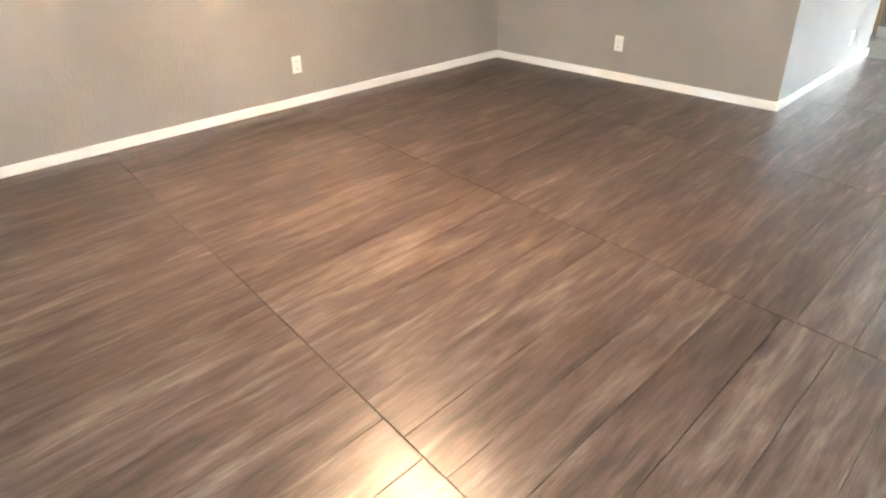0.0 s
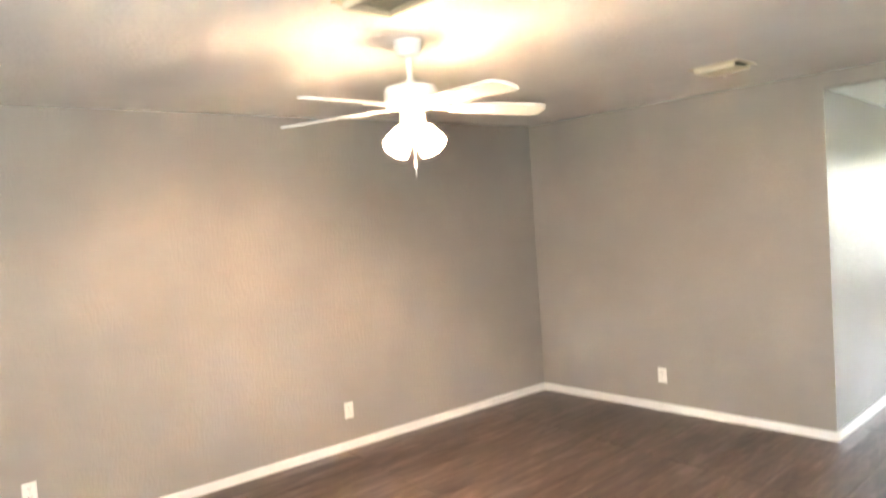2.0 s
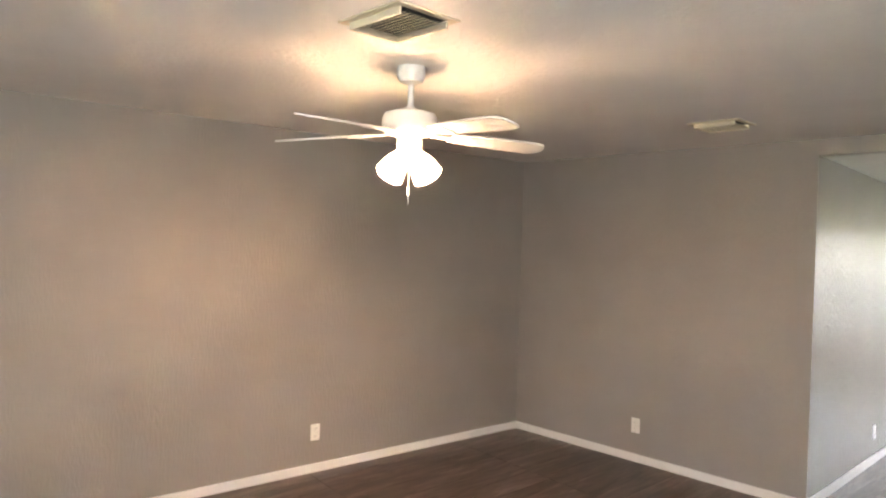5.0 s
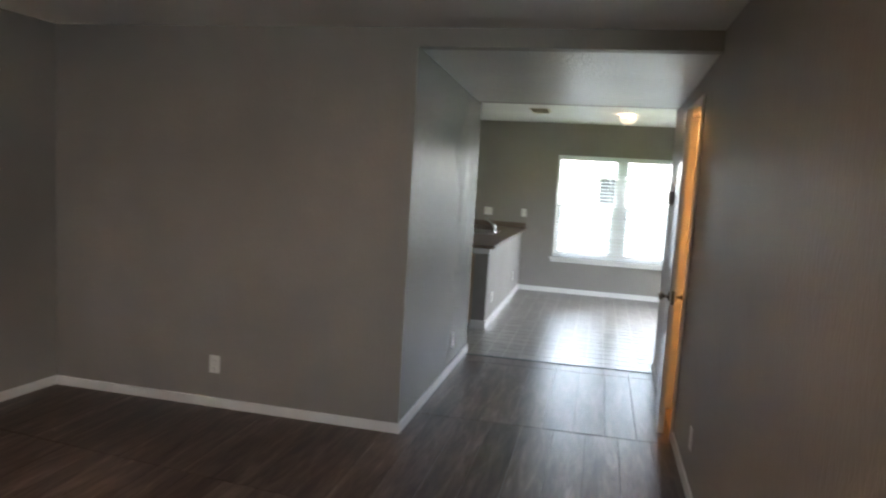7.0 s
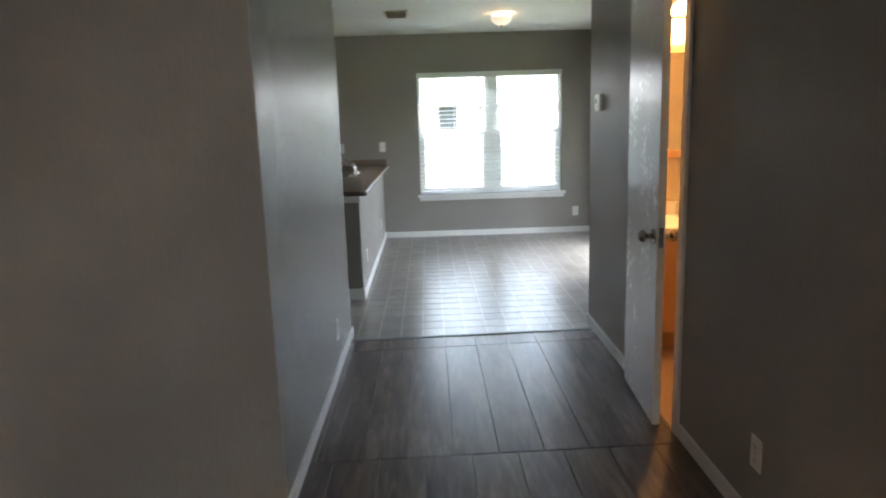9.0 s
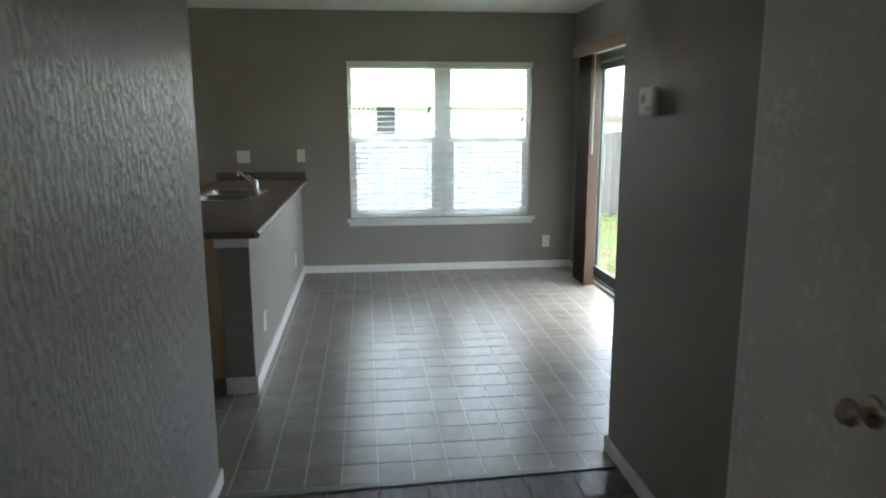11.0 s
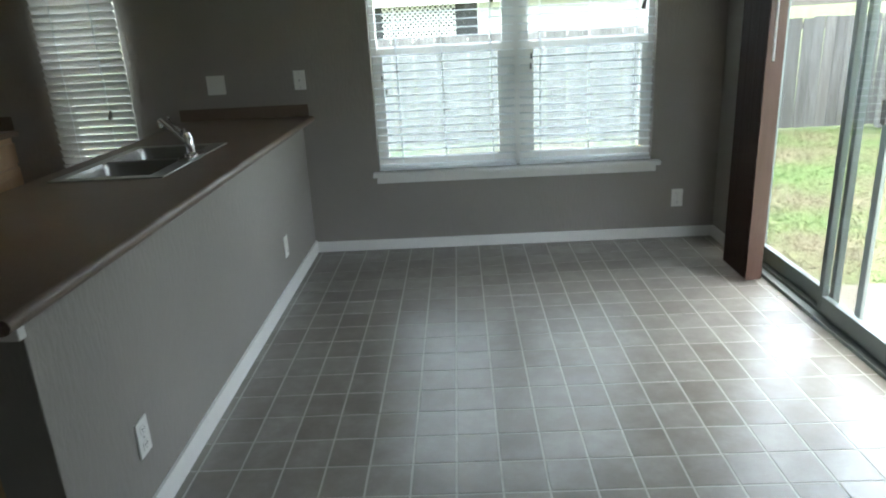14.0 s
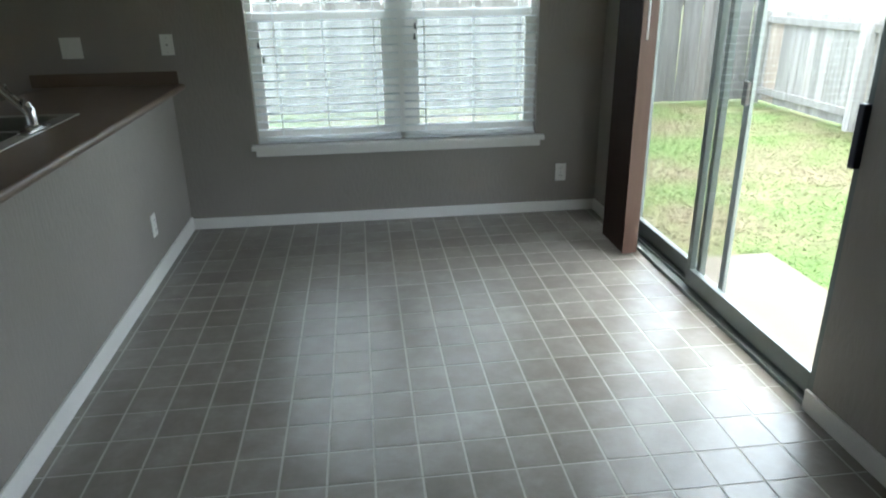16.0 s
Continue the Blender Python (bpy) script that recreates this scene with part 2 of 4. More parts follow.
def slat_plastic():
    """White slats that glow a little with the light behind them."""
    m = Mat("white_blind_slat", 0.4)
    m.colour((0.8, 0.81, 0.81))
    tl, mx = m.n("BsdfTranslucent"), m.n("MixShader")
    tl.inputs[0].default_value = (0.86, 0.91, 0.93, 1)
    mx.inputs[0].default_value = 0.45
    m.ln(m.b.outputs[0], mx.inputs[1])
    m.ln(tl.outputs[0], mx.inputs[2])
    m.ln(mx.outputs[0], m.t.nodes["Material Output"].inputs[0])
    return m.m


M_WALL, M_CEIL, M_PLANK, M_TILE = wall_paint("greige_wall_paint", 0.52, 0.2, 0.4), ceiling_paint(), plank_wood(), vinyl_tile()
M_SATIN = wall_paint("satin_greige_hall_paint", 0.22, 0.75, 0.6, 0.007)
M_EGG = wall_paint("eggshell_greige_paint", 0.44, 0.16, 0.36)
M_SOFFIT = ceiling_paint("satin_hall_ceiling", 0.26, 0.9)
M_TRIM = simple("white_trim_paint", (0.78, 0.77, 0.74), 0.35, var=0.08)
M_WHITE = simple("white_plastic", (0.8, 0.79, 0.76), 0.35, var=0.05)
M_IVORY = simple("yellowed_enamel", (0.62, 0.55, 0.40), 0.4, var=0.12)
M_SLOT = simple("dark_slot", (0.03, 0.03, 0.03), 0.6)
M_SUB = simple("dark_joint_filler", (0.035, 0.027, 0.022), 0.8)
M_GROUT = simple("pale_grout_line", (0.52, 0.505, 0.47), 0.45, var=0.2)
M_CAB = cabinet_wood("light_maple_cabinet", (0.42, 0.28, 0.17), (0.52, 0.36, 0.23))
M_BATHWOOD = cabinet_wood("honey_oak", (0.36, 0.2, 0.09), (0.47, 0.28, 0.14))
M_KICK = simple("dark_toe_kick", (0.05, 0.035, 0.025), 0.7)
M_LAM = laminate()
M_STEEL = simple("brushed_stainless", (0.42, 0.41, 0.39), 0.32, 1.0, var=0.15, scale=20)
M_CHROME = simple("chrome", (0.8, 0.8, 0.8), 0.1, 1.0, var=0.05)
M_NICKEL = simple("aged_brass_knob", (0.42, 0.36, 0.3), 0.25, 1.0, var=0.2)
M_ALU = simple("grey_aluminium", (0.21, 0.235, 0.23), 0.42, 0.5, var=0.15)
M_PALEALU = simple("pale_aluminium", (0.42, 0.45, 0.44), 0.45, 0.5, var=0.12)
M_DOOR = simple("white_gloss_door_paint", (0.74, 0.74, 0.72), 0.25, var=0.06, scale=4)
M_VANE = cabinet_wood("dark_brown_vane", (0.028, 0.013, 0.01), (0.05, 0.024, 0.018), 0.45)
M_VAL = cabinet_wood("reddish_brown_valance", (0.22, 0.13, 0.1), (0.3, 0.18, 0.14), 0.45, "y")
M_SLAT = slat_plastic()
M_MESH, M_HAZE = screen_mesh(), hazy_screen()
M_CORD = simple("grey_cord_tassel", (0.16, 0.14, 0.13), 0.6)
M_NAVY = simple("dark_navy_handle", (0.012, 0.014, 0.035), 0.4)
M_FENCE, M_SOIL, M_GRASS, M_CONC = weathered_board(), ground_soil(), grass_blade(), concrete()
# back fence wood made 1.9 times paler: the side fence's stronger light as colour
M_LITFENCE = weathered_board("lit_fence_wood", 1.9)
M_GLASS = clear_glass()
M_SHADE = lit_glass("lit_frosted_shade", (1.0, 0.7, 0.48), 0.250, 0.2)
M_DOME = lit_glass("lit_ceiling_dome", (1.0, 0.72, 0.45), 0.03)
M_GLOBE = lit_glass("lit_vanity_globe", (1.0, 0.6, 0.28), 0.9)
M_FANW = simple("white_fan_enamel", (0.76, 0.74, 0.7), 0.35, var=0.06)
M_BATHWALL = simple("cream_bath_wall", (0.62, 0.54, 0.42), 0.5, var=0.08, scale=2)
M_BATHFLOOR = cabinet_wood("bath_floor_vinyl", (0.25, 0.16, 0.1), (0.36, 0.24, 0.15), 0.35, "y")
M_SIDING = simple("pale_house_siding", (0.6, 0.6, 0.57), 0.7, var=0.1)
M_ROOF = simple("weathered_roof_shingle", (0.42, 0.4, 0.38), 0.9, var=0.3)


# ---- mesh helpers ----
def boxes(*dims, bevel=0.0):
    """One bmesh of boxes (x0, x1, y0, y1, z0, z1)."""
    bm = bmesh.new()
    for x0, x1, y0, y1, z0, z1 in dims:
        vs = [bm.verts.new((x, y, z)) for z in (z0, z1) for x, y in ((x0, y0), (x1, y0), (x1, y1), (x0, y1))]
        for f in ((3, 2, 1, 0), (4, 5, 6, 7), (0, 1, 5, 4), (1, 2, 6, 5), (2, 3, 7, 6), (3, 0, 4, 7)):
            bm.faces.new([vs[i] for i in f])
    if bevel:
        bmesh.ops.bevel(bm, geom=bm.edges[:], offset=bevel, segments=2, affect="EDGES", profile=0.6)
    return bm


def lathe(profile, segments=28):
    """A turned shape about z from (radius, z) pairs, open where the radius stays above 0."""
    bm = bmesh.new()
    rings = []
    for r, z in profile:
        if r < 1e-6:
            rings.append([bm.verts.new((0, 0, z))])
        else:
            rings.append([bm.verts.new((r * math.cos(a * math.tau / segments), r * math.sin(a * math.tau / segments), z)) for a in range(segments)])
    for a, b in zip(rings, rings[1:]):
        for i in range(segments):
            j = (i + 1) % segments
            if len(a) == 1:
                bm.faces.new((a[0], b[j], b[i]))
            elif len(b) == 1:
                bm.faces.new((a[i], a[j], b[0]))
            else:
                bm.faces.new((a[i], a[j], b[j], b[i]))
    bmesh.ops.recalc_face_normals(bm, faces=bm.faces)
    return bm


def tube(points, radius, sides=10):
    """A round bar along points."""
    bm = bmesh.new()
    pts = [Vector(p) for p in points]
    rings = []
    for i, p in enumerate(pts):
        d = (pts[min(i + 1, len(pts) - 1)] - pts[max(i - 1, 0)]).normalized()
        u = d.orthogonal().normalized()
        w = d.cross(u)
        rings.append([bm.verts.new(p + (u * math.cos(a * math.tau / sides) + w * math.sin(a * math.tau / sides)) * radius) for a in range(sides)])
    for a, b in zip(rings, rings[1:]):
        for i in range(sides):
            bm.faces.new((a[i], a[(i + 1) % sides], b[(i + 1) % sides], b[i]))
    bm.faces.new(rings[0][::-1])
    bm.faces.new(rings[-1])
    bmesh.ops.recalc_face_normals(bm, faces=bm.faces)
    return bm


def moved(bm, m):
    bm.transform(m)
    return bm


def joined(*bms):
    out = bmesh.new()
    for b in bms:
        me = bpy.data.meshes.new("piece")
        b.to_mesh(me)
        b.free()
        out.from_mesh(me)
        bpy.data.meshes.remove(me)
    return out


def mesh_of(name, bm, material, smooth=False):
    me = bpy.data.meshes.new(name)
    bm.to_mesh(me)
    bm.free()
    me.materials.append(material)
    if smooth:
        me.shade_smooth()
        me.set_sharp_from_angle(angle=radians(38))
    return me


def part(name, bm, material, parent, label="", smooth=False):
    ob = new(name, mesh_of(name, bm, material, smooth))
    ob.parent = parent
    if label:
        tagged(ob, label)
    return ob


def thing(name, label, category, m=None, group="", kind=""):
    ob = tagged(new(name), label, category, group, kind)
    if m is not None:
        ob.matrix_world = m
    return ob


def structure(name, bm, material, label, category="wall", smooth=False):
    return tagged(new(name, mesh_of(name, bm, material, smooth)), label, category, kind="structure")


# ---- large structure ----
XW, XH, XS, YB = -2.46, 1.655, 2.62, 6.095
ZL, ZH0, ZH, ZK = 2.415, 2.31, 2.238, 2.435
TOP = 2.62
DY0, DY1, DZ = 0.56, 1.215, 2.10        # bath door opening
SY0, SY1, SZ = 3.73, 5.68, 1.985         # sliding door opening
WX0, WX1, WZ0, WZ1 = 0.46, 2.20, 0.525, 1.96
NX0, NX1, NZ0, NZ1 = -1.54, -1.06, 0.525, 1.92

structure("wall_kitchen_west", boxes((XW - 0.14, XW, 0, YB + 0.145, -0.1, TOP)), M_WALL, "greige textured kitchen wall behind the cabinets")
WEST = pose(XW, 0, 0, 0, 0, -3.8)          # the living room's long wall runs a little out of square
structure("wall_west", boxes((-0.14, 0, -6.6, 0.0, -0.1, TOP)), M_WALL, "greige textured long wall of the living room").matrix_world = WEST
structure("wall_living_north", boxes((XW, -0.12, 0, 0.12, -0.1, TOP), (-0.12, 0, 0, 0.003, -0.1, TOP)), M_WALL, "greige textured wall ending at the hall corner")
structure("wall_hall_west", boxes((-0.12, 0, 0.003, 2.166, -0.1, TOP)), M_SATIN, "satin greige hall wall with stippled texture")
structure("wall_kitchen_south", boxes((XW, -0.12, 2.046, 2.166, -0.1, TOP)), M_WALL, "greige kitchen wall behind the hall block")
structure("wall_header", boxes((0, XH, 0, 0.1, ZH0, TOP)), M_WALL, "greige header above the hall opening")
structure("wall_header_kitchen", boxes((0, XH, 2.0, 2.1, ZH, TOP)), M_WALL, "greige header above the kitchen opening")
structure("wall_hall_east", boxes((XH, XH + 0.12, -2.8, DY0, -0.1, TOP), (XH, XH + 0.12, DY0, DY1, DZ, TOP), (XH, XH + 0.12, DY1, 2.271, -0.1, TOP)), M_EGG,
          "eggshell greige hall wall with the bathroom doorway")
structure("wall_kitchen_east_return", boxes((XH + 0.12, XS, 2.151, 2.271, -0.1, TOP)), M_WALL, "greige return wall beside the dining area")
structure("wall_slider", boxes((XS, XS + 0.15, 2.151, SY0, -0.1, TOP), (XS, XS + 0.15, SY0, SY1, SZ, TOP), (XS, XS + 0.15, SY1, YB + 0.145, -0.1, TOP)), M_WALL,
          "greige dining wall with the sliding glass door")
structure("wall_north", boxes((XW, NX0, YB, YB + 0.145, -0.1, TOP), (NX0, NX1, YB, YB + 0.145, -0.1, NZ0), (NX0, NX1, YB, YB + 0.145, NZ1, TOP),
                              (NX1, WX0, YB, YB + 0.145, -0.1, TOP), (WX0, WX1, YB, YB + 0.145, -0.1, WZ0), (WX0, WX1, YB, YB + 0.145, WZ1, TOP),
                              (WX1, XS, YB, YB + 0.145, -0.1, TOP)), M_WALL, "greige back wall with two blind-covered windows")
structure("wall_entry_north", boxes((XH + 0.12, 3.2, -2.92, -2.8, -0.1, TOP)), M_WALL, "greige wall beside the entry")
structure("wall_entry_east", boxes((3.2, 3.32, -6.52, -2.8, -0.1, TOP)), M_WALL, "greige entry wall")
structure("wall_south", boxes((XW - 0.5, 1.2, -6.52, -6.4, -0.1, TOP), (1.2, 2.8, -6.52, -6.4, -0.1, 1.25), (1.2, 2.8, -6.52, -6.4, 2.0, TOP), (2.8, 3.2, -6.52, -6.4, -0.1, TOP)), M_WALL,
          "greige front wall with a window")
structure("wall_bath_south", boxes((XH + 0.12, 3.3, -0.1, 0, -0.1, TOP)), M_BATHWALL, "cream bathroom wall")
structure("wall_bath_east", boxes((3.3, 3.4, -0.1, 2.151, -0.1, TOP)), M_BATHWALL, "cream bathroom end wall")
structure("wall_bath_north", boxes((XH + 0.12, 3.3, 2.13, 2.149, 0, 2.4)), M_BATHWALL, "cream bathroom wall behind the vanity")
structure("wall_bath_west", boxes((XH + 0.121, XH + 0.13, 0, DY0 - 0.06, 0, 2.4), (XH + 0.121, XH + 0.13, DY1 + 0.06, 2.13, 0, 2.4)), M_BATHWALL, "cream bathroom wall beside the door")

structure("ceiling", boxes((XW - 0.5, 3.2, -6.4, 0, ZL, ZL + 0.1)), M_CEIL, "white knockdown-textured living room ceiling", "ceiling")
hall_ceiling = boxes((0, XH, 0.1, 2.0, ZH, ZH + 0.05))
for vert in hall_ceiling.verts:
    if vert.co.y < 1:
        vert.co.z += ZH0 - ZH
structure("ceiling_hall", hall_ceiling, M_SOFFIT, "low white textured hall ceiling", "ceiling")
structure("ceiling_kitchen", boxes((XW, 0, 2.166, YB, ZK, ZK + 0.1), (0, XH, 2.1, YB, ZK, ZK + 0.1), (XH, XS, 2.271, YB, ZK, ZK + 0.1)), M_CEIL, "white textured kitchen ceiling", "ceiling")
structure("ceiling_bath", boxes((XH + 0.12, 3.3, 0, 2.13, 2.4, 2.45)), M_CEIL, "white bathroom ceiling", "ceiling")
structure("subfloor", boxes((XW - 0.6, 3.4, -6.52, 0, -0.2, -0.012), (XW - 0.14, 3.4, 0, 2.151, -0.2, -0.012), (XW - 0.14, XS + 0.15, 2.151, YB + 0.145, -0.2, -0.012)), M_SUB, "dark slab under the floor coverings", "floor")
structure("bath_floor", boxes((XH - 0.0005, XH + 0.12, DY0, DY1, -0.012, -0.001), (XH + 0.12, 3.3, 0, 2.13, -0.012, -0.001)), M_BATHFLOOR, "tan wood-look bathroom floor", "floor")


def baseboard(name, x0, x1, y0, y1, h=0.068):
    return structure(name, boxes((x0, x1, y0, y1, 0, h), bevel=0.003), M_TRIM, "white painted wooden baseboard", "baseboard")


T = 0.013
baseboard("baseboard_living_west", 0, T, -6.4, -T, 0.062).matrix_world = WEST
baseboard("baseboard_living_north", XW, T, -T, 0, 0.062)
baseboard("baseboard_hall_west", 0, T, 0, 2.166)
baseboard("baseboard_hall_west_end", -0.2, T, 2.166, 2.166 + T)
baseboard("baseboard_hall_east_near", XH - T, XH, -2.8, DY0 - 0.06)
baseboard("baseboard_hall_east_far", XH - T, XH, DY1 + 0.06, 2.271)
baseboard("baseboard_hall_east_end", XH - T, XS - T, 2.271, 2.271 + T)
baseboard("baseboard_peninsula", 0, T, 3.125, YB - T, 0.085)
baseboard("baseboard_peninsula_end", -0.155, T, 3.125 - T, 3.125, 0.095)
baseboard("baseboard_north", 0, XS, YB - T, YB, 0.07)
baseboard("baseboard_slider_far", XS - T, XS, SY1 + 0.02, YB - T, 0.075)
baseboard("baseboard_slider_near", XS - T, XS - 0.0005, 2.271 + T, SY0 + 0.02, 0.08)
baseboard("baseboard_south", XW, 3.2, -6.4, -6.4 + T)

# transition strip between planks and vinyl
strip = structure("transition_strip", boxes((0, XH, -0.018, 0.018, -0.002, 0.006), bevel=0.002), M_ALU, "worn metal floor transition strip", "trim")
strip.matrix_world = pose(0.0, 2.055, 0, 0, 0, 2.6)


# ---- windows ----
def slat_blind(name, x0, x1, z0, z1, y, tilt, spacing, label, cords, tassel, group, knots=(), mat=None):
    """A horizontal blind with headrail, slats, bottom rail, ladder cords and a tassel."""
    mat = mat or M_SLAT
    b = thing(name, label, "window blind", pose(0, y, 0), group)
    part("headrail", boxes((x0 - 0.012, x1 + 0.012, -0.045, 0.03, z1 - 0.055, z1), bevel=0.003), M_SLAT, b)
    part("bottom_rail", boxes((x0, x1, -0.026, 0.026, z0, z0 + 0.016), bevel=0.003), M_SLAT, b)
    bm = bmesh.new()
    prof = [(-0.025, 0.0), (-0.012, 0.0028), (0.0, 0.0036), (0.012, 0.0028), (0.025, 0.0)]
    for top in (0.0, 0.0024):
        for px, pz in prof:
            for xx in (x0 + 0.004, x1 - 0.004):
                bm.verts.new((xx, px, pz + top))
    bm.verts.ensure_lookup_table()
    v = bm.verts
    for i in range(4):
        bm.faces.new((v[2 * i], v[2 * i + 1], v[2 * i + 3], v[2 * i + 2]))
        bm.faces.new((v[10 + 2 * i], v[12 + 2 * i], v[13 + 2 * i], v[11 + 2 * i]))
    for e in (0, 8):
        bm.faces.new((v[e], v[e + 10], v[e + 11], v[e + 1]))
    bmesh.ops.recalc_face_normals(bm, faces=bm.faces)
    me = mesh_of("slat", bm, mat)
    z = z0 + 0.03
    k = 0
    while z < z1 - 0.06:
        s = new("slat", me)
        s.parent = b
        s.matrix_basis = pose(0, 0, z, tilt + 0.2 * math.sin(k * 2.3), 0.02 * math.sin(k * 1.7), 0)
        z += spacing
        k += 1
    for c in cords:
        part("ladder_cord", boxes((c - 0.002, c + 0.002, -0.028, -0.026, z0, z1 - 0.05), (c - 0.002, c + 0.002, 0.026, 0.028, z0, z1 - 0.05)), M_SLAT, b)
    for tx, tz in tassel:
        part("pull_cord", tube([(tx, -0.036, z1 - 0.05), (tx, -0.036, tz)], 0.0018, 6), M_SLAT, b)
        part("tassel", moved(lathe([(0, 0.03), (0.008, 0.028), (0.013, -0.025), (0.011, -0.03), (0, -0.03)], 12), pose(tx, -0.036, tz, 0, 14, 0)), M_CORD, b, "dark cord tassel")
    for tx, tz in knots:
        part("cord_knob", moved(lathe([(0, 0.02), (0.005, 0.017), (0.008, -0.015), (0, -0.018)], 10), pose(tx, -0.04, tz)), M_SLOT, b, "small black cord knob")
    return b


def hung_window(name, x0, x1, z0, z1, label, meeting):
    """A vinyl single-hung sash pair in the wall's outer half."""
    w = thing(name, label, "window", pose(0, YB + 0.1, 0), kind="structure")
    f = 0.035
    part("window_frame", boxes((x0, x0 + f, -0.035, 0.035, z0, z1), (x1 - f, x1, -0.035, 0.035, z0, z1), (x0 + f, x1 - f, -0.035, 0.035, z1 - f, z1),
                               (x0 + f, x1 - f, -0.035, 0.035, z0, z0 + f)), M_WHITE, w)
    part("meeting_rail", boxes((x0 + f, x1 - f, -0.03, 0.01, meeting - 0.022, meeting + 0.022), bevel=0.003), M_WHITE, w)
    part("lower_sash", boxes((x0 + f, x0 + f + 0.03, -0.03, 0, z0 + f, meeting - 0.022), (x1 - f - 0.03, x1 - f, -0.03, 0, z0 + f, meeting - 0.022),
                             (x0 + f + 0.03, x1 - f - 0.03, -0.03, 0, z0 + f, z0 + f + 0.035)), M_WHITE, w)
    for n, a, c, yy in (("pane", z0 + f + 0.035, meeting - 0.022, -0.015), ("pane", meeting + 0.022, z1 - f, 0.015)):
        p = part(n, boxes((x0 + f, x1 - f, yy - 0.002, yy + 0.002, a, c)), M_GLASS, w)
        p.visible_shadow = False
    part("insect_screen", boxes((x0 + f, x1 - f, 0.028, 0.029, z0 + f, meeting)), M_HAZE, w, "pale insect screen over the lower sash")
    part("sash_lock", boxes(((x0 + x1) / 2 - 0.03, (x0 + x1) / 2 + 0.03, -0.045, -0.03, meeting + 0.022, meeting + 0.034), bevel=0.002), M_WHITE, w)
    return w


XM = 1.355
hung_window("window_1", WX0, XM - 0.045, WZ0, WZ1, "white vinyl window half behind open blinds", 1.262)
hung_window("window_2", XM + 0.045, WX1, WZ0, WZ1, "white vinyl window half behind open blinds", 1.262)
hung_window("window_3", NX0, NX1, NZ0, NZ1, "narrow white vinyl kitchen window behind blinds", 1.262)
structure("window_mullion", boxes((XM - 0.045, XM + 0.045, YB + 0.062, YB + 0.14, WZ0, WZ1), bevel=0.003), M_WHITE, "white mullion between the window halves", "trim")
structure("window_sill_large", joined(boxes((WX0 - 0.035, WX1 + 0.05, YB - 0.055, YB + 0.06, WZ0 - 0.03, WZ0 - 0.001), bevel=0.006), boxes((WX0 - 0.015, WX1 + 0.03, YB - 0.016, YB, WZ0 - 0.075, WZ0 - 0.03), bevel=0.004)),
          M_TRIM, "white painted window sill with apron", "trim")
structure("window_sill_small", boxes((NX0 - 0.03, NX1 + 0.03, YB - 0.04, YB + 0.06, NZ0 - 0.03, NZ0 - 0.001), bevel=0.006), M_TRIM, "white painted kitchen window sill", "trim")
hung_window("window_front", 1.2, 2.8, 1.25, 2.0, "white vinyl front window", 1.62).matrix_world = pose(0, -6.46, 0)

slat_blind("window_blind", WX0 + 0.008, XM - 0.012, WZ0 + 0.006, 1.985, YB + 0.012, 1.5, 0.0485, "white slatted blind lowered with open slats", (0.62, 0.9, 1.2), ((1.215, 1.55),), "back window blinds", ((0.53, 1.11), (0.55, 1.03)))
slat_blind("window_blind", XM + 0.012, WX1 - 0.008, WZ0 + 0.006, 1.985, YB + 0.012, 1.5, 0.0485, "white slatted blind lowered with open slats", (1.5, 1.8, 2.08), ((2.115, 1.465),), "back window blinds", ((1.445, 1.2), (1.44, 1.14)))
slat_blind("window_blind", NX0 - 0.015, NX1 + 0.02, NZ0 + 0.01, 1.935, YB - 0.05, -60, 0.0455, "white slatted blind on narrow kitchen window, half closed", (-1.42, -1.18), ((-1.17, 0.98),), "kitchen window blind", mat=M_WHITE)

# ---- sliding glass door ----
sl = thing("sliding_door", "aluminium-framed sliding glass patio door, closed", "door", pose(2.69, 0, 0), kind="structure")
part("head_track", boxes((-0.06, 0.07, SY0, SY1, SZ - 0.045, SZ)), M_ALU, sl)
part("sill_track", joined(boxes((-0.07, 0.08, SY0, SY1, -0.01, 0.018), bevel=0.002), boxes((-0.028, -0.02, SY0, SY1, 0.018, 0.034), (0.02, 0.028, SY0, SY1, 0.018, 0.034), (0.06, 0.066, SY0, SY1, 0.018, 0.03))), M_ALU, sl)
part("near_jamb", boxes((-0.06, 0.07, SY0, SY0 + 0.03, 0.018, SZ - 0.045)), M_ALU, sl)
part("far_jamb", boxes((-0.06, 0.07, SY1 - 0.03, SY1, 0.018, SZ - 0.045)), M_ALU, sl)


def glazed(name, x, y0, y1, stile, label):
    """A framed pane that slides along y."""
    p = part(name, boxes((x - 0.015, x + 0.015, y0, y0 + stile, 0.034, SZ - 0.05), (x - 0.015, x + 0.015, y1 - stile, y1, 0.034, SZ - 0.05),
                         (x - 0.015, x + 0.015, y0 + stile, y1 - stile, 0.034, 0.115), (x - 0.015, x + 0.015, y0 + stile, y1 - stile, SZ - 0.105, SZ - 0.05), bevel=0.002), M_ALU, sl, label)
    g = part("pane", boxes((x - 0.003, x + 0.003, y0 + stile, y1 - stile, 0.115, SZ - 0.105)), M_GLASS, p)
    g.visible_shadow = False
    return p


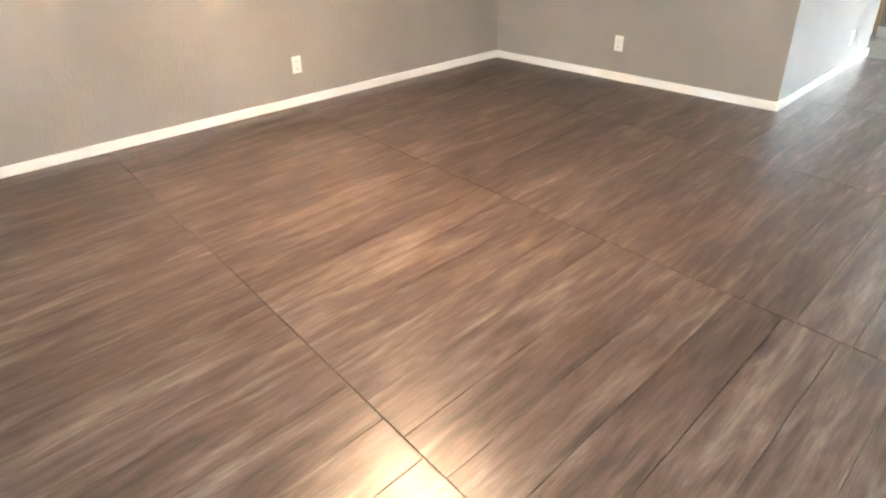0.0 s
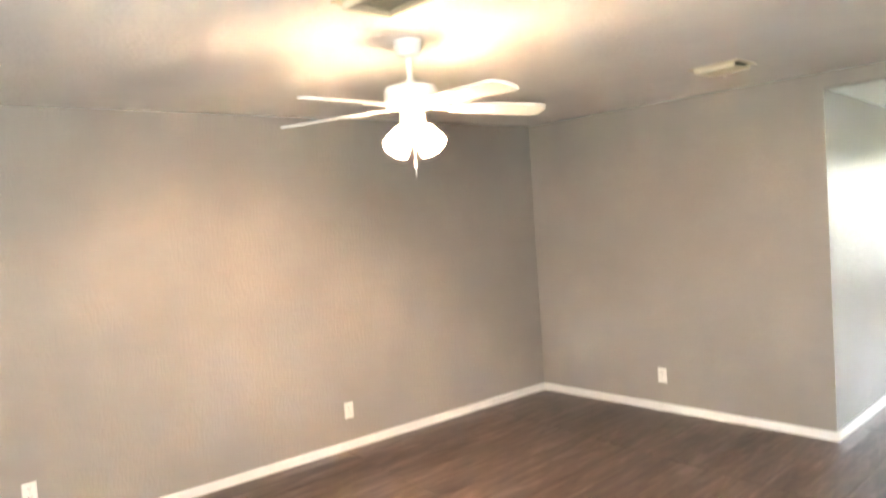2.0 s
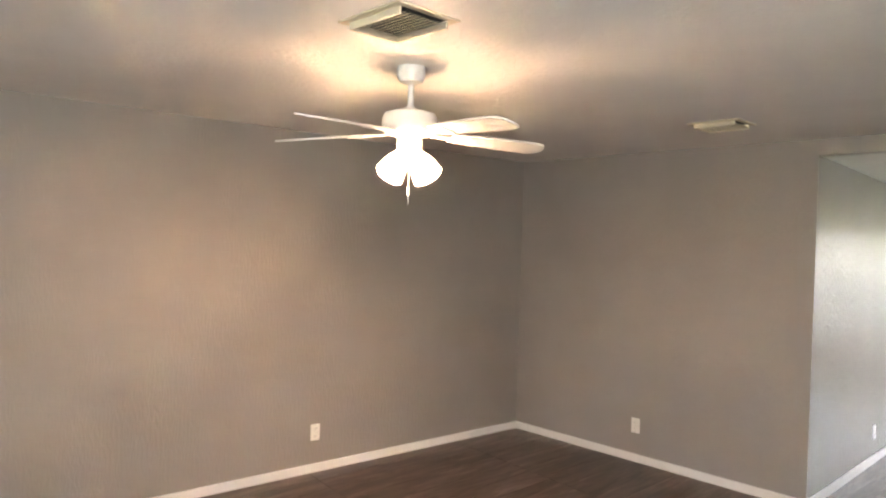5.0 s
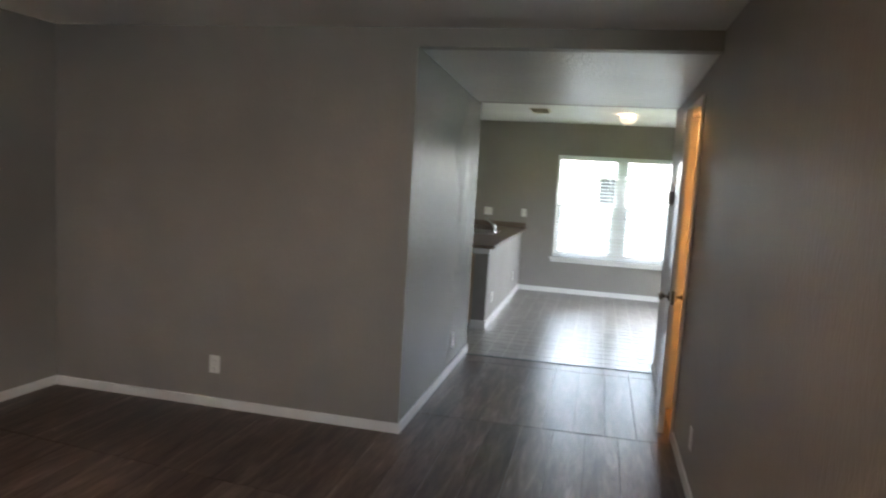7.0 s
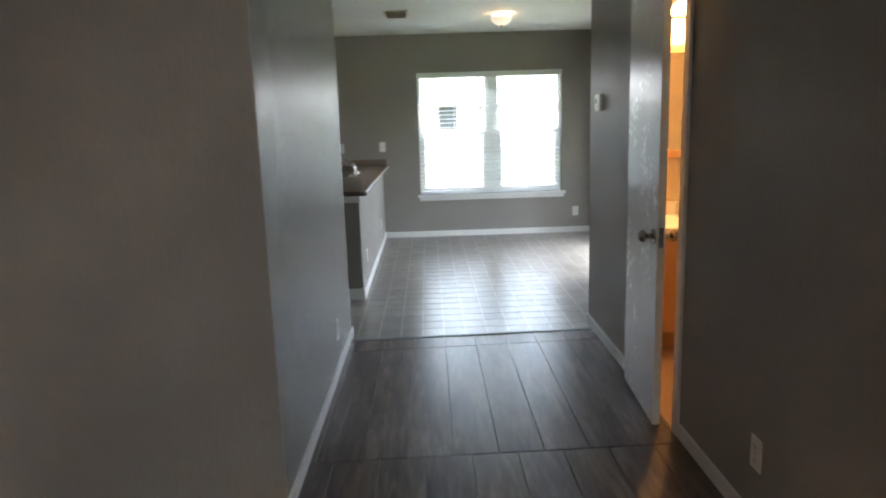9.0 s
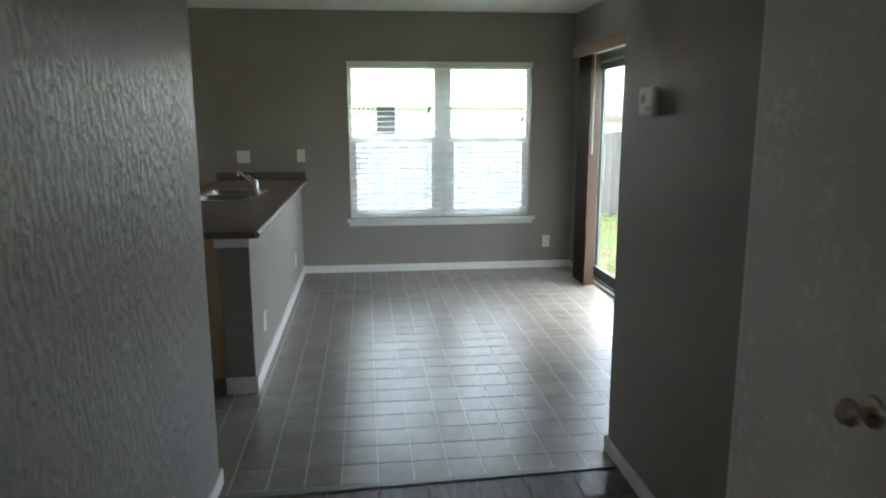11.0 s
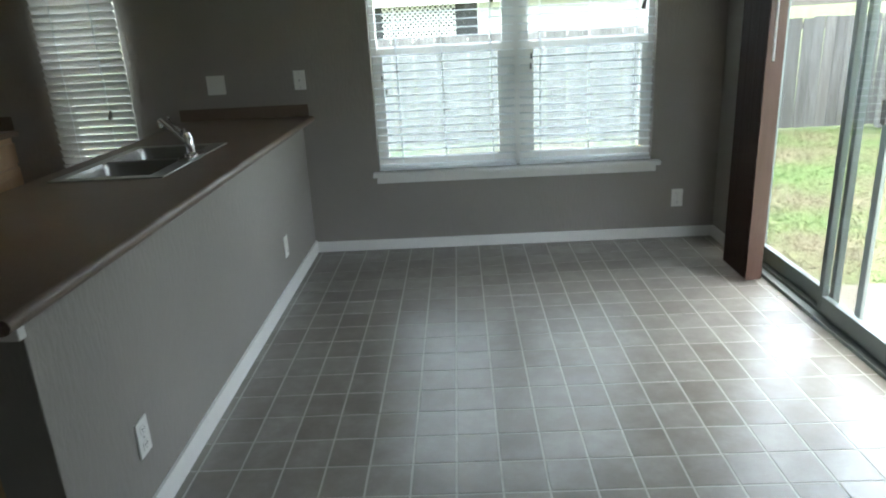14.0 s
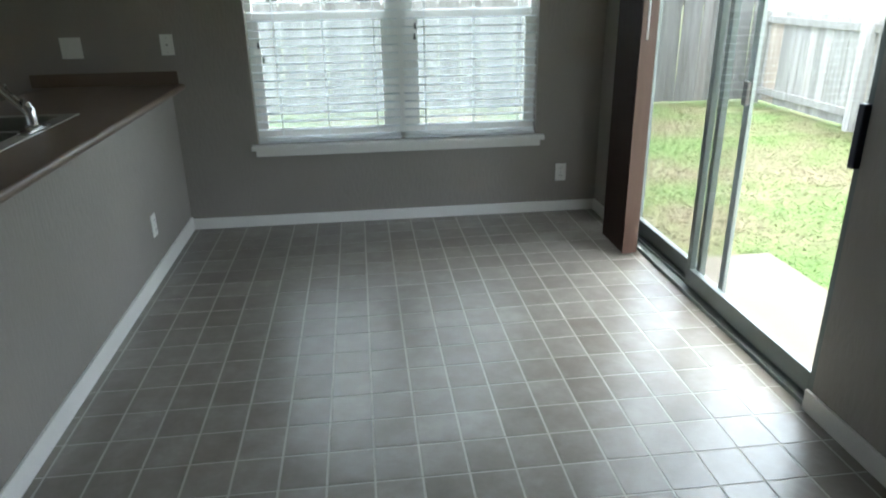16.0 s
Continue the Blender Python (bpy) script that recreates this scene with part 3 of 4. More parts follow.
fixed = glazed("fixed_panel", 0.024, 4.745, SY1 - 0.03, 0.034, "fixed aluminium-framed glass panel")
slide = glazed("sliding_panel", -0.024, SY0 + 0.03, 4.787, 0.034, "sliding aluminium-framed glass panel")
part("handle", joined(boxes((-0.085, -0.06, SY0 + 0.012, SY0 + 0.04, 0.88, 1.08), bevel=0.004), boxes((-0.062, -0.039, SY0 + 0.012, SY0 + 0.04, 0.89, 0.915), (-0.062, -0.039, SY0 + 0.012, SY0 + 0.04, 1.045, 1.07))), M_NAVY, slide, "dark navy pull handle")
screen = part("screen_frame", boxes((0.05, 0.068, 4.59, 4.635, 0.02, SZ - 0.06), (0.05, 0.068, 5.6, 5.645, 0.02, SZ - 0.06), (0.05, 0.068, 4.635, 5.6, 0.02, 0.06), (0.05, 0.068, 4.635, 5.6, SZ - 0.1, SZ - 0.06), bevel=0.002), M_PALEALU, sl, "pale aluminium screen door frame")
mesh = part("insect_screen", boxes((0.0585, 0.0595, 4.635, 5.6, 0.06, SZ - 0.1)), M_MESH, screen, "fine grey insect screen mesh")
part("latch", boxes((0.032, 0.05, 4.595, 4.63, 0.93, 1.03), bevel=0.003), M_CORD, screen, "dark grey latch")

# vertical blinds pushed to the far side
vb = thing("vertical_blind", "dark brown vertical blind stacked open beside the patio door", "window blind", pose(2.545, 5.25, 0))
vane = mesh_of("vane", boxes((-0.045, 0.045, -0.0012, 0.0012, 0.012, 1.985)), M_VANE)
# end vane in lighter brown: the light on its open face is in the colour
end_vane = mesh_of("vane", boxes((-0.045, 0.045, -0.0012, 0.0012, 0.012, 1.985)), cabinet_wood("brown_lit_end_vane", (0.1, 0.055, 0.04), (0.14, 0.08, 0.06), 0.45))
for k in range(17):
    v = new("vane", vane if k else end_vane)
    v.parent = vb
    v.matrix_basis = pose(0.002 * math.sin(k * 3.1), 0.02 * k, 0, 0, 0, 9 + 2.5 * math.sin(k * 1.9))
part("headrail", boxes((-0.02, 0.02, -1.42, 0.42, 1.99, 2.03), bevel=0.003), M_WHITE, vb)
part("valance", boxes((-0.062, -0.05, -1.45, 0.46, 1.985, 2.09), (-0.05, 0.075, 0.448, 0.46, 1.985, 2.09), (-0.05, 0.075, -1.45, -1.438, 1.985, 2.09), bevel=0.002), M_VAL, vb, "reddish-brown wood-look valance")
part("wand", tube([(-0.02, -0.03, 1.98), (-0.022, -0.035, 1.16)], 0.005, 8), M_WHITE, vb, "white tilt wand")

# ---- bathroom doorway and room ----
cas = thing("door_casing", "white painted door casing round the bathroom doorway", "door frame", kind="structure")
part("jamb_lining", boxes((XH - 0.001, XH + 0.121, DY0 - 0.002, DY0 + 0.016, 0, DZ), (XH - 0.001, XH + 0.121, DY1 - 0.016, DY1 + 0.002, 0, DZ), (XH - 0.001, XH + 0.121, DY0 + 0.016, DY1 - 0.016, DZ - 0.016, DZ + 0.002)), M_TRIM, cas)
part("side_casing", boxes((XH - 0.016, XH - 0.001, DY0 - 0.055, DY0 + 0.006, 0, DZ + 0.055), bevel=0.004), M_TRIM, cas)
part("side_casing", boxes((XH - 0.016, XH - 0.001, DY1 - 0.006, DY1 + 0.055, 0, DZ + 0.055), bevel=0.004), M_TRIM, cas)
part("head_casing", boxes((XH - 0.016, XH - 0.001, DY0 + 0.006, DY1 - 0.006, DZ - 0.006, DZ + 0.055), bevel=0.004), M_TRIM, cas)
door = thing("door_1", "glossy white flush bathroom door standing ajar", "door", pose(XH - 0.018, DY1 - 0.02, 0, 0, 0, -3.5), kind="structure")
part("leaf", boxes((-0.035, 0, -0.585, 0, 0.012, DZ - 0.025), bevel=0.002), M_DOOR, door)
for sgn, lab in ((-1, "hall side"), (1, "bath side")):
    knob = moved(lathe([(0, 0.068), (0.02, 0.066), (0.028, 0.052), (0.026, 0.042), (0.012, 0.032), (0.011, 0.01), (0.031, 0.008), (0.033, 0), (0, 0)], 24), pose(-0.035 if sgn < 0 else 0, -0.53, 0.895, 0, 90 * sgn, 0))
    part("door_knob", knob, M_NICKEL, door, "round aged metal door knob", True)
part("latch_plate", boxes((-0.028, -0.007, -0.5875, -0.585, 0.85, 0.94)), M_NICKEL, door)
for hz in (0.25, 1.05, 1.85):
    part("hinge", moved(lathe([(0, -0.045), (0.006, -0.045), (0.006, 0.045), (0, 0.045)], 10), pose(0.006, 0.008, hz)), M_NICKEL, door)

van = thing("bathroom_vanity", "honey oak bathroom vanity with a white sink top", "vanity", pose(1.80, 1.62, 0))
part("body", boxes((0.0, 0.75, 0.02, 0.505, 0.09, 0.735)), M_BATHWOOD, van)
part("toe_kick", boxes((0.01, 0.74, 0.08, 0.5, 0, 0.09)), M_BATHWOOD, van)
for dx in (0.02, 0.385):
    d = part("door", boxes((dx, dx + 0.34, 0.0, 0.02, 0.12, 0.71), bevel=0.004), M_BATHWOOD, van)
    part("knob", moved(lathe([(0, 0.022), (0.012, 0.02), (0.012, 0.014), (0.005, 0.01), (0.005, 0), (0, 0)], 14), pose(dx + (0.3 if dx < 0.1 else 0.04), 0, 0.6, 90, 0, 0)), M_NICKEL, d)
part("sink_top", boxes((-0.012, 0.77, -0.02, 0.508, 0.737, 0.77), (-0.012, 0.77, 0.49, 0.508, 0.77, 0.86), bevel=0.005), M_WHITE, van, "white cultured marble sink top")
part("tap", joined(moved(lathe([(0, 0.09), (0.014, 0.085), (0.02, 0), (0, 0)], 14), pose(0.38, 0.42, 0.77)), tube([(0.38, 0.42, 0.84), (0.38, 0.34, 0.86), (0.38, 0.3, 0.83)], 0.01)), M_CHROME, van, "chrome tap", True)
med = thing("medicine_cabinet", "oak-framed mirrored medicine cabinet above the vanity", "cabinet", pose(2.2, 2.13, 1.15))
part("frame", boxes((-0.33, -0.28, -0.09, 0, 0, 0.7), (0.28, 0.33, -0.09, 0, 0, 0.7), (-0.28, 0.28, -0.09, 0, 0, 0.05), (-0.28, 0.28, -0.09, 0, 0.65, 0.7), bevel=0.004), M_BATHWOOD, med)
part("mirror", boxes((-0.28, 0.28, -0.08, -0.01, 0.05, 0.65)), simple("mirror_glass", (0.85, 0.86, 0.85), 0.02, 1.0, var=0.01), med)
vl = thing("vanity_light", "lit bathroom globe bar light on the wall", "lamp", pose(2.2, 2.13, 2.02))
part("bar", boxes((-0.28, 0.28, -0.05, 0, 0, 0.11), bevel=0.01), M_CHROME, vl)
for gx in (-0.19, 0, 0.19):
    part("globe", moved(lathe([(0, -0.055)] + [(0.055 * math.cos(radians(a)), 0.055 * math.sin(radians(a))) for a in range(-75, 76, 15)] + [(0, 0.055)], 20), pose(gx, -0.1, 0.055)), M_GLOBE, vl, "glowing round bulb", True)
bulb("bath_bulb", (2.2, 1.85, 2.05), 2.0, (1.0, 0.5, 0.17), 0.05)

# ---- kitchen peninsula and cabinets ----
ZC = 0.905
structure("half_wall", boxes((-0.15, 0, 3.125, YB, 0, ZC - 0.0345), bevel=0.003), M_WALL, "greige half wall under the peninsula counter")
structure("half_wall_cap", boxes((-0.172, 0.01, 3.098, 3.1245, ZC - 0.1, ZC - 0.0345), bevel=0.004), M_TRIM, "white trim block under the counter end", "trim")

pc = thing("peninsula_cabinet", "light maple peninsula base cabinet with plain end panel", "cabinet", pose(-0.15, 3.36, 0))
part("body", boxes((-0.60, -0.002, 0.018, 2.73, 0.1, 0.68), (-0.60, -0.002, 0.018, 0.96, 0.68, ZC - 0.036), (-0.60, -0.002, 1.79, 2.73, 0.68, ZC - 0.036)), M_CAB, pc)
part("end_panel", joined(boxes((-0.61, -0.002, 0, 0.018, 0.1, ZC - 0.036)), boxes((-0.52, -0.002, 0, 0.018, 0.0, 0.1))), M_CAB, pc)
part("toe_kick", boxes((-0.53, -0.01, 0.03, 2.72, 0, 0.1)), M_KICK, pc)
for k in range(5):
    y0 = 0.04 + k * 0.535
    d = part("door", boxes((-0.62, -0.60, y0, y0 + 0.51, 0.13, 0.66), bevel=0.004), M_CAB, pc)
    part("drawer_front", boxes((-0.62, -0.60, y0, y0 + 0.51, 0.685, 0.835), bevel=0.004), M_CAB, pc)


def counter_with_sink():
    """The peninsula worktop with an opening for the double bowl."""
    x0, x1, y0, y1 = -0.72, 0.062, 2.985, YB
    sx0, sx1, sy0, sy1 = -0.60, -0.19, 4.36, 5.10
    z0, z1 = ZC - 0.034, ZC
    xs, ys = (x0, sx0, sx1, x1), (y0, sy0, sy1, y1)
    bm = bmesh.new()
    v = [[bm.verts.new((x, y, z0)) for y in ys] for x in xs]
    faces = [bm.faces.new((v[i][j], v[i + 1][j], v[i + 1][j + 1], v[i][j + 1])) for i in range(3) for j in range(3) if (i, j) != (1, 1)]
    up = bmesh.ops.extrude_face_region(bm, geom=faces)
    bmesh.ops.translate(bm, vec=(0, 0, z1 - z0), verts=[g for g in up["geom"] if isinstance(g, bmesh.types.BMVert)])
    bmesh.ops.recalc_face_normals(bm, faces=bm.faces)
    return bm


ct = thing("peninsula_counter", "brown laminate peninsula worktop with rolled edge and backsplash", "counter")
part("worktop", counter_with_sink(), M_LAM, ct)
part("edge", moved(tube([(0.062, 2.985, ZC - 0.0175), (0.062, YB - 0.002, ZC - 0.0175)], 0.0182, 14), Matrix.Identity(4)), M_LAM, ct, "rolled laminate edge", True)
part("end_edge", tube([(-0.72, 2.985, ZC - 0.0175), (0.062, 2.985, ZC - 0.0175)], 0.0182, 14), M_LAM, ct, "", True)
part("backsplash", boxes((-0.765, 0.05, YB - 0.02, YB - 0.0005, ZC + 0.0005, 0.98), bevel=0.003), M_LAM, ct)


def bowl(x0, x1, y0, y1, zt, depth):
    bm = bmesh.new()
    rings = []
    for inset, z in ((0, zt), (0.004, zt - 0.012), (0.012, zt - depth * 0.8), (0.04, zt - depth), ):
        a, b, c, d = x0 + inset, x1 - inset, y0 + inset, y1 - inset
        r = 0.05
        ring = []
        for cx, cy, s in ((b - r, d - r, 0), (a + r, d - r, 90), (a + r, c + r, 180), (b - r, c + r, 270)):
            for q in range(0, 91, 18):
                ring.append(bm.verts.new((cx + r * math.cos(radians(s + q)), cy + r * math.sin(radians(s + q)), z)))
        rings.append(ring)
    n = len(rings[0])
    for p, q in zip(rings, rings[1:]):
        for i in range(n):
            bm.faces.new((p[i], p[(i + 1) % n], q[(i + 1) % n], q[i]))
    bm.faces.new(rings[-1])
    bmesh.ops.recalc_face_normals(bm, faces=bm.faces)
    bmesh.ops.reverse_faces(bm, faces=bm.faces)
    return bm


sink = thing("kitchen_sink", "double-bowl stainless steel sink set in the counter", "sink", pose(0, 0, ZC))
part("rim", boxes((-0.625, -0.575, 4.335, 5.125, 0.0005, 0.006), (-0.235, -0.165, 4.335, 5.125, 0.0005, 0.006), (-0.575, -0.235, 4.335, 4.385, 0.0005, 0.006),
                  (-0.575, -0.235, 5.075, 5.125, 0.0005, 0.006), (-0.575, -0.235, 4.715, 4.745, 0.0005, 0.006), bevel=0.002), M_STEEL, sink)
for a, b in ((4.385, 4.715), (4.745, 5.075)):
    bw = part("bowl", bowl(-0.575, -0.235, a, b, 0.004, 0.17), M_STEEL, sink, "brushed steel bowl", True)
    part("drain", moved(lathe([(0, 0.002), (0.03, 0.002), (0.038, 0.004), (0.042, 0), (0, 0)], 20), pose(-0.405, (a + b) / 2, -0.165)), M_CHROME, bw)
tap = thing("kitchen_tap", "chrome single-lever kitchen tap beside the sink", "tap", pose(-0.195, 4.73, ZC + 0.006))
part("base", moved(boxes((-0.026, 0.026, -0.1, 0.1, 0, 0.014), bevel=0.006), Matrix.Identity(4)), M_CHROME, tap)
part("body", tube([(0, 0, 0.012), (0, 0, 0.05), (-0.002, 0.001, 0.08), (-0.012, 0.005, 0.1), (-0.03, 0.012, 0.11)], 0.0185, 16), M_CHROME, tap, "", True)
part("collar", lathe([(0.03, 0.012), (0.03, 0.02), (0.022, 0.026), (0.019, 0.026)], 20), M_CHROME, tap, "", True)
spout = part("spout", tube([(-0.008, 0.004, 0.062), (-0.05, 0.018, 0.1), (-0.1, 0.036, 0.142), (-0.128, 0.046, 0.166), (-0.136, 0.049, 0.162)], 0.0095, 12), M_CHROME, tap, "", True)
part("aerator", moved(lathe([(0, -0.03), (0.011, -0.03), (0.012, -0.004), (0.009, 0.002), (0, 0.002)], 14), pose(-0.136, 0.049, 0.162)), M_CHROME, spout, "", True)
part("lever", tube([(-0.028, 0.011, 0.108), (-0.06, 0.026, 0.135), (-0.092, 0.045, 0.168), (-0.096, 0.047, 0.176)], 0.0075, 10), M_CHROME, tap, "", True)


def base_unit(y0, y1):
    """One base cabinet on the west wall: body, toe kick, drawer and door."""
    w = y1 - y0
    u = thing("base_cabinet", "light maple kitchen base cabinet with drawer and door", "cabinet", pose(XW, y0, 0), "west base cabinets")
    part("body", boxes((0.001, 0.575, 0.001, w - 0.001, 0.1, ZC - 0.036)), M_CAB, u)
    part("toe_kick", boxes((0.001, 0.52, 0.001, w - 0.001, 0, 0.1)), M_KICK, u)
    part("drawer_front", boxes((0.575, 0.595, 0.012, w - 0.012, 0.70, 0.83), bevel=0.004), M_CAB, u)
    d = part("door", boxes((0.575, 0.595, 0.012, w - 0.012, 0.13, 0.675), bevel=0.004), M_CAB, u)
    part("door_panel", boxes((0.595, 0.601, 0.07, w - 0.07, 0.19, 0.615), bevel=0.003), M_CAB, d)


for a, b in ((5.32, YB - 0.001), (4.56, 5.318), (3.8, 4.558)):
    base_unit(a, b)
ct2 = thing("west_counter", "brown laminate kitchen worktop with backsplash", "counter")
part("worktop", boxes((XW + 0.001, XW + 0.63, 3.79, YB - 0.001, ZC - 0.034, ZC), bevel=0.003), M_LAM, ct2)
part("backsplash", boxes((XW + 0.02, XW + 0.61, YB - 0.02, YB - 0.0015, ZC + 0.0005, ZC + 0.09), (XW + 0.001, XW + 0.02, 3.79, YB - 0.0015, ZC + 0.0005, ZC + 0.09), bevel=0.002), M_LAM, ct2)


def upper_unit(y0, y1):
    w = y1 - y0
    u = thing("wall_cabinet", "light maple kitchen wall cabinet with panelled door", "cabinet", pose(XW, y0, 1.255), "west wall cabinets")
    part("body", boxes((0.001, 0.30, 0.001, w - 0.001, 0, 0.8)), M_CAB, u)
    d = part("door", boxes((0.30, 0.32, 0.008, w - 0.008, 0.008, 0.792), bevel=0.004), M_CAB, u)
    part("door_panel", boxes((0.32, 0.326, 0.07, w - 0.07, 0.07, 0.73), bevel=0.003), M_CAB, d)


for a, b in ((5.45, YB - 0.001), (4.8, 5.448), (4.15, 4.798)):
    upper_unit(a, b)


# ---- plates on the walls ----
def wall_plate(name, label, m, kind, w=0.072, h=0.116):
    """A plate on the plane y = 0, facing -y, with sockets, a toggle or a plain face."""
    p = thing(name, label, "electrical plate", m)
    part("plate", boxes((-w / 2, w / 2, -0.006, 0, -h / 2, h / 2), bevel=0.002), M_WHITE, p)
    if kind == "outlet":
        for s in (-0.026, 0.026):
            r = part("socket", boxes((-0.017, 0.017, -0.0085, -0.006, s - 0.014, s + 0.014), bevel=0.002), M_WHITE, p)
            part("slots", boxes((-0.008, -0.0055, -0.009, -0.0084, s - 0.002, s + 0.008), (0.0055, 0.008, -0.009, -0.0084, s - 0.002, s + 0.008), (-0.002, 0.002, -0.009, -0.0084, s - 0.01, s - 0.006)), M_SLOT, r)
        part("screw", moved(lathe([(0, 0.001), (0.003, 0.001), (0.003, 0), (0, 0)], 10), pose(0, -0.006, 0, 90, 0, 0)), M_STEEL, p)
    elif kind == "jack":
        part("jack", moved(lathe([(0, 0.005), (0.006, 0.005), (0.006, 0), (0, 0)], 12), pose(0, -0.006, 0, 90, 0, 0)), M_STEEL, p)
        for s in (-0.042, 0.042):
            part("screw", moved(lathe([(0, 0.001), (0.003, 0.001), (0.003, 0), (0, 0)], 10), pose(0, -0.006, s, 90, 0, 0)), M_STEEL, p)
    return p


OUT = "white duplex outlet plate low on the greige wall"
wall_plate("wall_outlet", OUT, WEST @ pose(0, -2.075, 0.287, 0, 0, 90), "outlet")
wall_plate("wall_outlet", OUT, WEST @ pose(0, -4.1, 0.3, 0, 0, 90), "outlet")
wall_plate("wall_outlet", OUT, pose(-1.25, 0, 0.283), "outlet")
wall_plate("wall_outlet", OUT, pose(0, 1.51, 0.25, 0, 0, 90), "outlet")
wall_plate("wall_outlet", OUT, pose(XH, -0.2, 0.285, 0, 0, -90), "outlet")
wall_plate("wall_outlet", "white duplex outlet plate on the peninsula half wall", pose(0, 3.51, 0.288, 0, 0, 90), "outlet")
wall_plate("wall_outlet", "white duplex outlet plate on the peninsula half wall", pose(0, 5.34, 0.288, 0, 0, 90), "outlet")
wall_plate("wall_outlet", "white duplex outlet plate below the back window", pose(2.378, YB, 0.265), "outlet")
wall_plate("blank_plate", "wide white blank plate above the backsplash", pose(-0.512, YB, 1.12), "blank", 0.115, 0.116)
wall_plate("phone_jack_plate", "white jack plate above the backsplash", pose(0.013, YB, 1.126), "jack")
th = thing("thermostat", "white boxy thermostat on the hall wall", "thermostat", pose(XH, 1.975, 1.51, 0, 0, -90))
part("case", boxes((-0.062, 0.062, -0.03, 0, -0.052, 0.052), bevel=0.012), M_WHITE, th)
part("display", boxes((-0.04, 0.0, -0.0312, -0.03, -0.005, 0.025)), simple("grey_display", (0.22, 0.24, 0.22), 0.3), th)
for bx in (0.02, 0.04):
    part("button", boxes((bx - 0.006, bx + 0.006, -0.033, -0.03, -0.03, -0.018), bevel=0.001), M_IVORY, th)


# ---- ceiling fittings ----
def ceiling_vent(x, y, z, w, d, slats, rot, drop=0.03):
    v = thing("ceiling_vent", "yellowed metal louvred air vent on the ceiling", "vent", pose(x, y, z, 0, 0, rot), "ceiling vents")
    part("flange", boxes((-w / 2, w / 2, -d / 2, -d / 2 + 0.03, -0.006, 0), (-w / 2, w / 2, d / 2 - 0.03, d / 2, -0.006, 0), (-w / 2, -w / 2 + 0.03, -d / 2 + 0.03, d / 2 - 0.03, -0.006, 0), (w / 2 - 0.03, w / 2, -d / 2 + 0.03, d / 2 - 0.03, -0.006, 0), bevel=0.0015), M_IVORY, v)
    part("backing", boxes((-w / 2 + 0.03, w / 2 - 0.03, -d / 2 + 0.03, d / 2 - 0.03, -0.002, -0.0005)), M_SLOT, v)
    part("rim", boxes((-w / 2 + 0.03, w / 2 - 0.03, -d / 2 + 0.028, -d / 2 + 0.036, -drop, -0.006), (-w / 2 + 0.03, w / 2 - 0.03, d / 2 - 0.036, d / 2 - 0.028, -drop, -0.006),
                      (-w / 2 + 0.028, -w / 2 + 0.036, -d / 2 + 0.036, d / 2 - 0.036, -drop, -0.006)), M_IVORY, v)
    sm = mesh_of("louvre", boxes((-w / 2 + 0.036, w / 2 - 0.03, -0.0125, 0.0125, -0.0008, 0.0008)), M_IVORY)
    for k in range(slats):
        s = new("louvre", sm)
        s.parent = v
        s.matrix_basis = pose(0, -d / 2 + 0.045 + k * (d - 0.09) / (slats - 1), -drop + 0.008, 24, 0, 0)


ceiling_vent(-0.24, -3.35, ZL, 0.32, 0.265, 10, 0)
ceiling_vent(-0.25, -0.885, ZL, 0.3, 0.25, 8, 0)
ceiling_vent(0.305, 4.42, ZK, 0.24, 0.32, 9, 0)

kl = thing("ceiling_light", "lit flush ceiling light with frosted glass dome", "lamp", pose(1.325, 4.62, ZK), "kitchen ceiling lights")
part("pan", lathe([(0, 0), (0.085, 0), (0.088, -0.012), (0.07, -0.03), (0, -0.03)], 32), M_NICKEL, kl, "brass-toned ceiling pan", True)
part("dome", lathe([(0.088, -0.028), (0.098, -0.045), (0.09, -0.075), (0.06, -0.1), (0.03, -0.112), (0, -0.117)], 32), M_DOME, kl, "glowing frosted glass dome", True)
part("finial", moved(lathe([(0, 0), (0.012, 0), (0.01, -0.012), (0.004, -0.02), (0, -0.021)], 14), pose(0, 0, -0.116)), M_NICKEL, kl, "", True)
kl.children[1].visible_shadow = False
bulb("kitchen_bulb", (1.325, 4.62, ZK - 0.075), 0.5, WARM, 0.04)
kl2 = copy_thing(kl, pose(-1.3, 4.2, ZK))
bulb("kitchen_bulb_west", (-1.3, 4.2, ZK - 0.075), 11.0, (1.0, 0.6, 0.24), 0.04)

# ---- ceiling fan ----
FX, FY, ZF, FS = -0.675, -2.912, 2.35, 1.09      # the fan hangs from z = ZF in its own measure
fan = thing("ceiling_fan", "white five-blade ceiling fan with four lit glass shades", "ceiling fan", pose(FX, FY, ZL - FS * ZF) @ Matrix.Scale(FS, 4))
part("canopy", lathe([(0, ZF), (0.055, ZF), (0.056, ZF - 0.03), (0.044, ZF - 0.058), (0.02, ZF - 0.068), (0, ZF - 0.068)]), M_FANW, fan, "", True)
part("downrod", lathe([(0, ZF - 0.06), (0.012, ZF - 0.06), (0.012, 2.2), (0.022, 2.195), (0.024, 2.175), (0, 2.17)], 16), M_FANW, fan, "", True)
part("motor", lathe([(0, 2.182), (0.06, 2.18), (0.1, 2.168), (0.108, 2.15), (0.108, 2.115), (0.1, 2.095), (0.075, 2.085), (0, 2.083)], 36), M_FANW, fan, "", True)
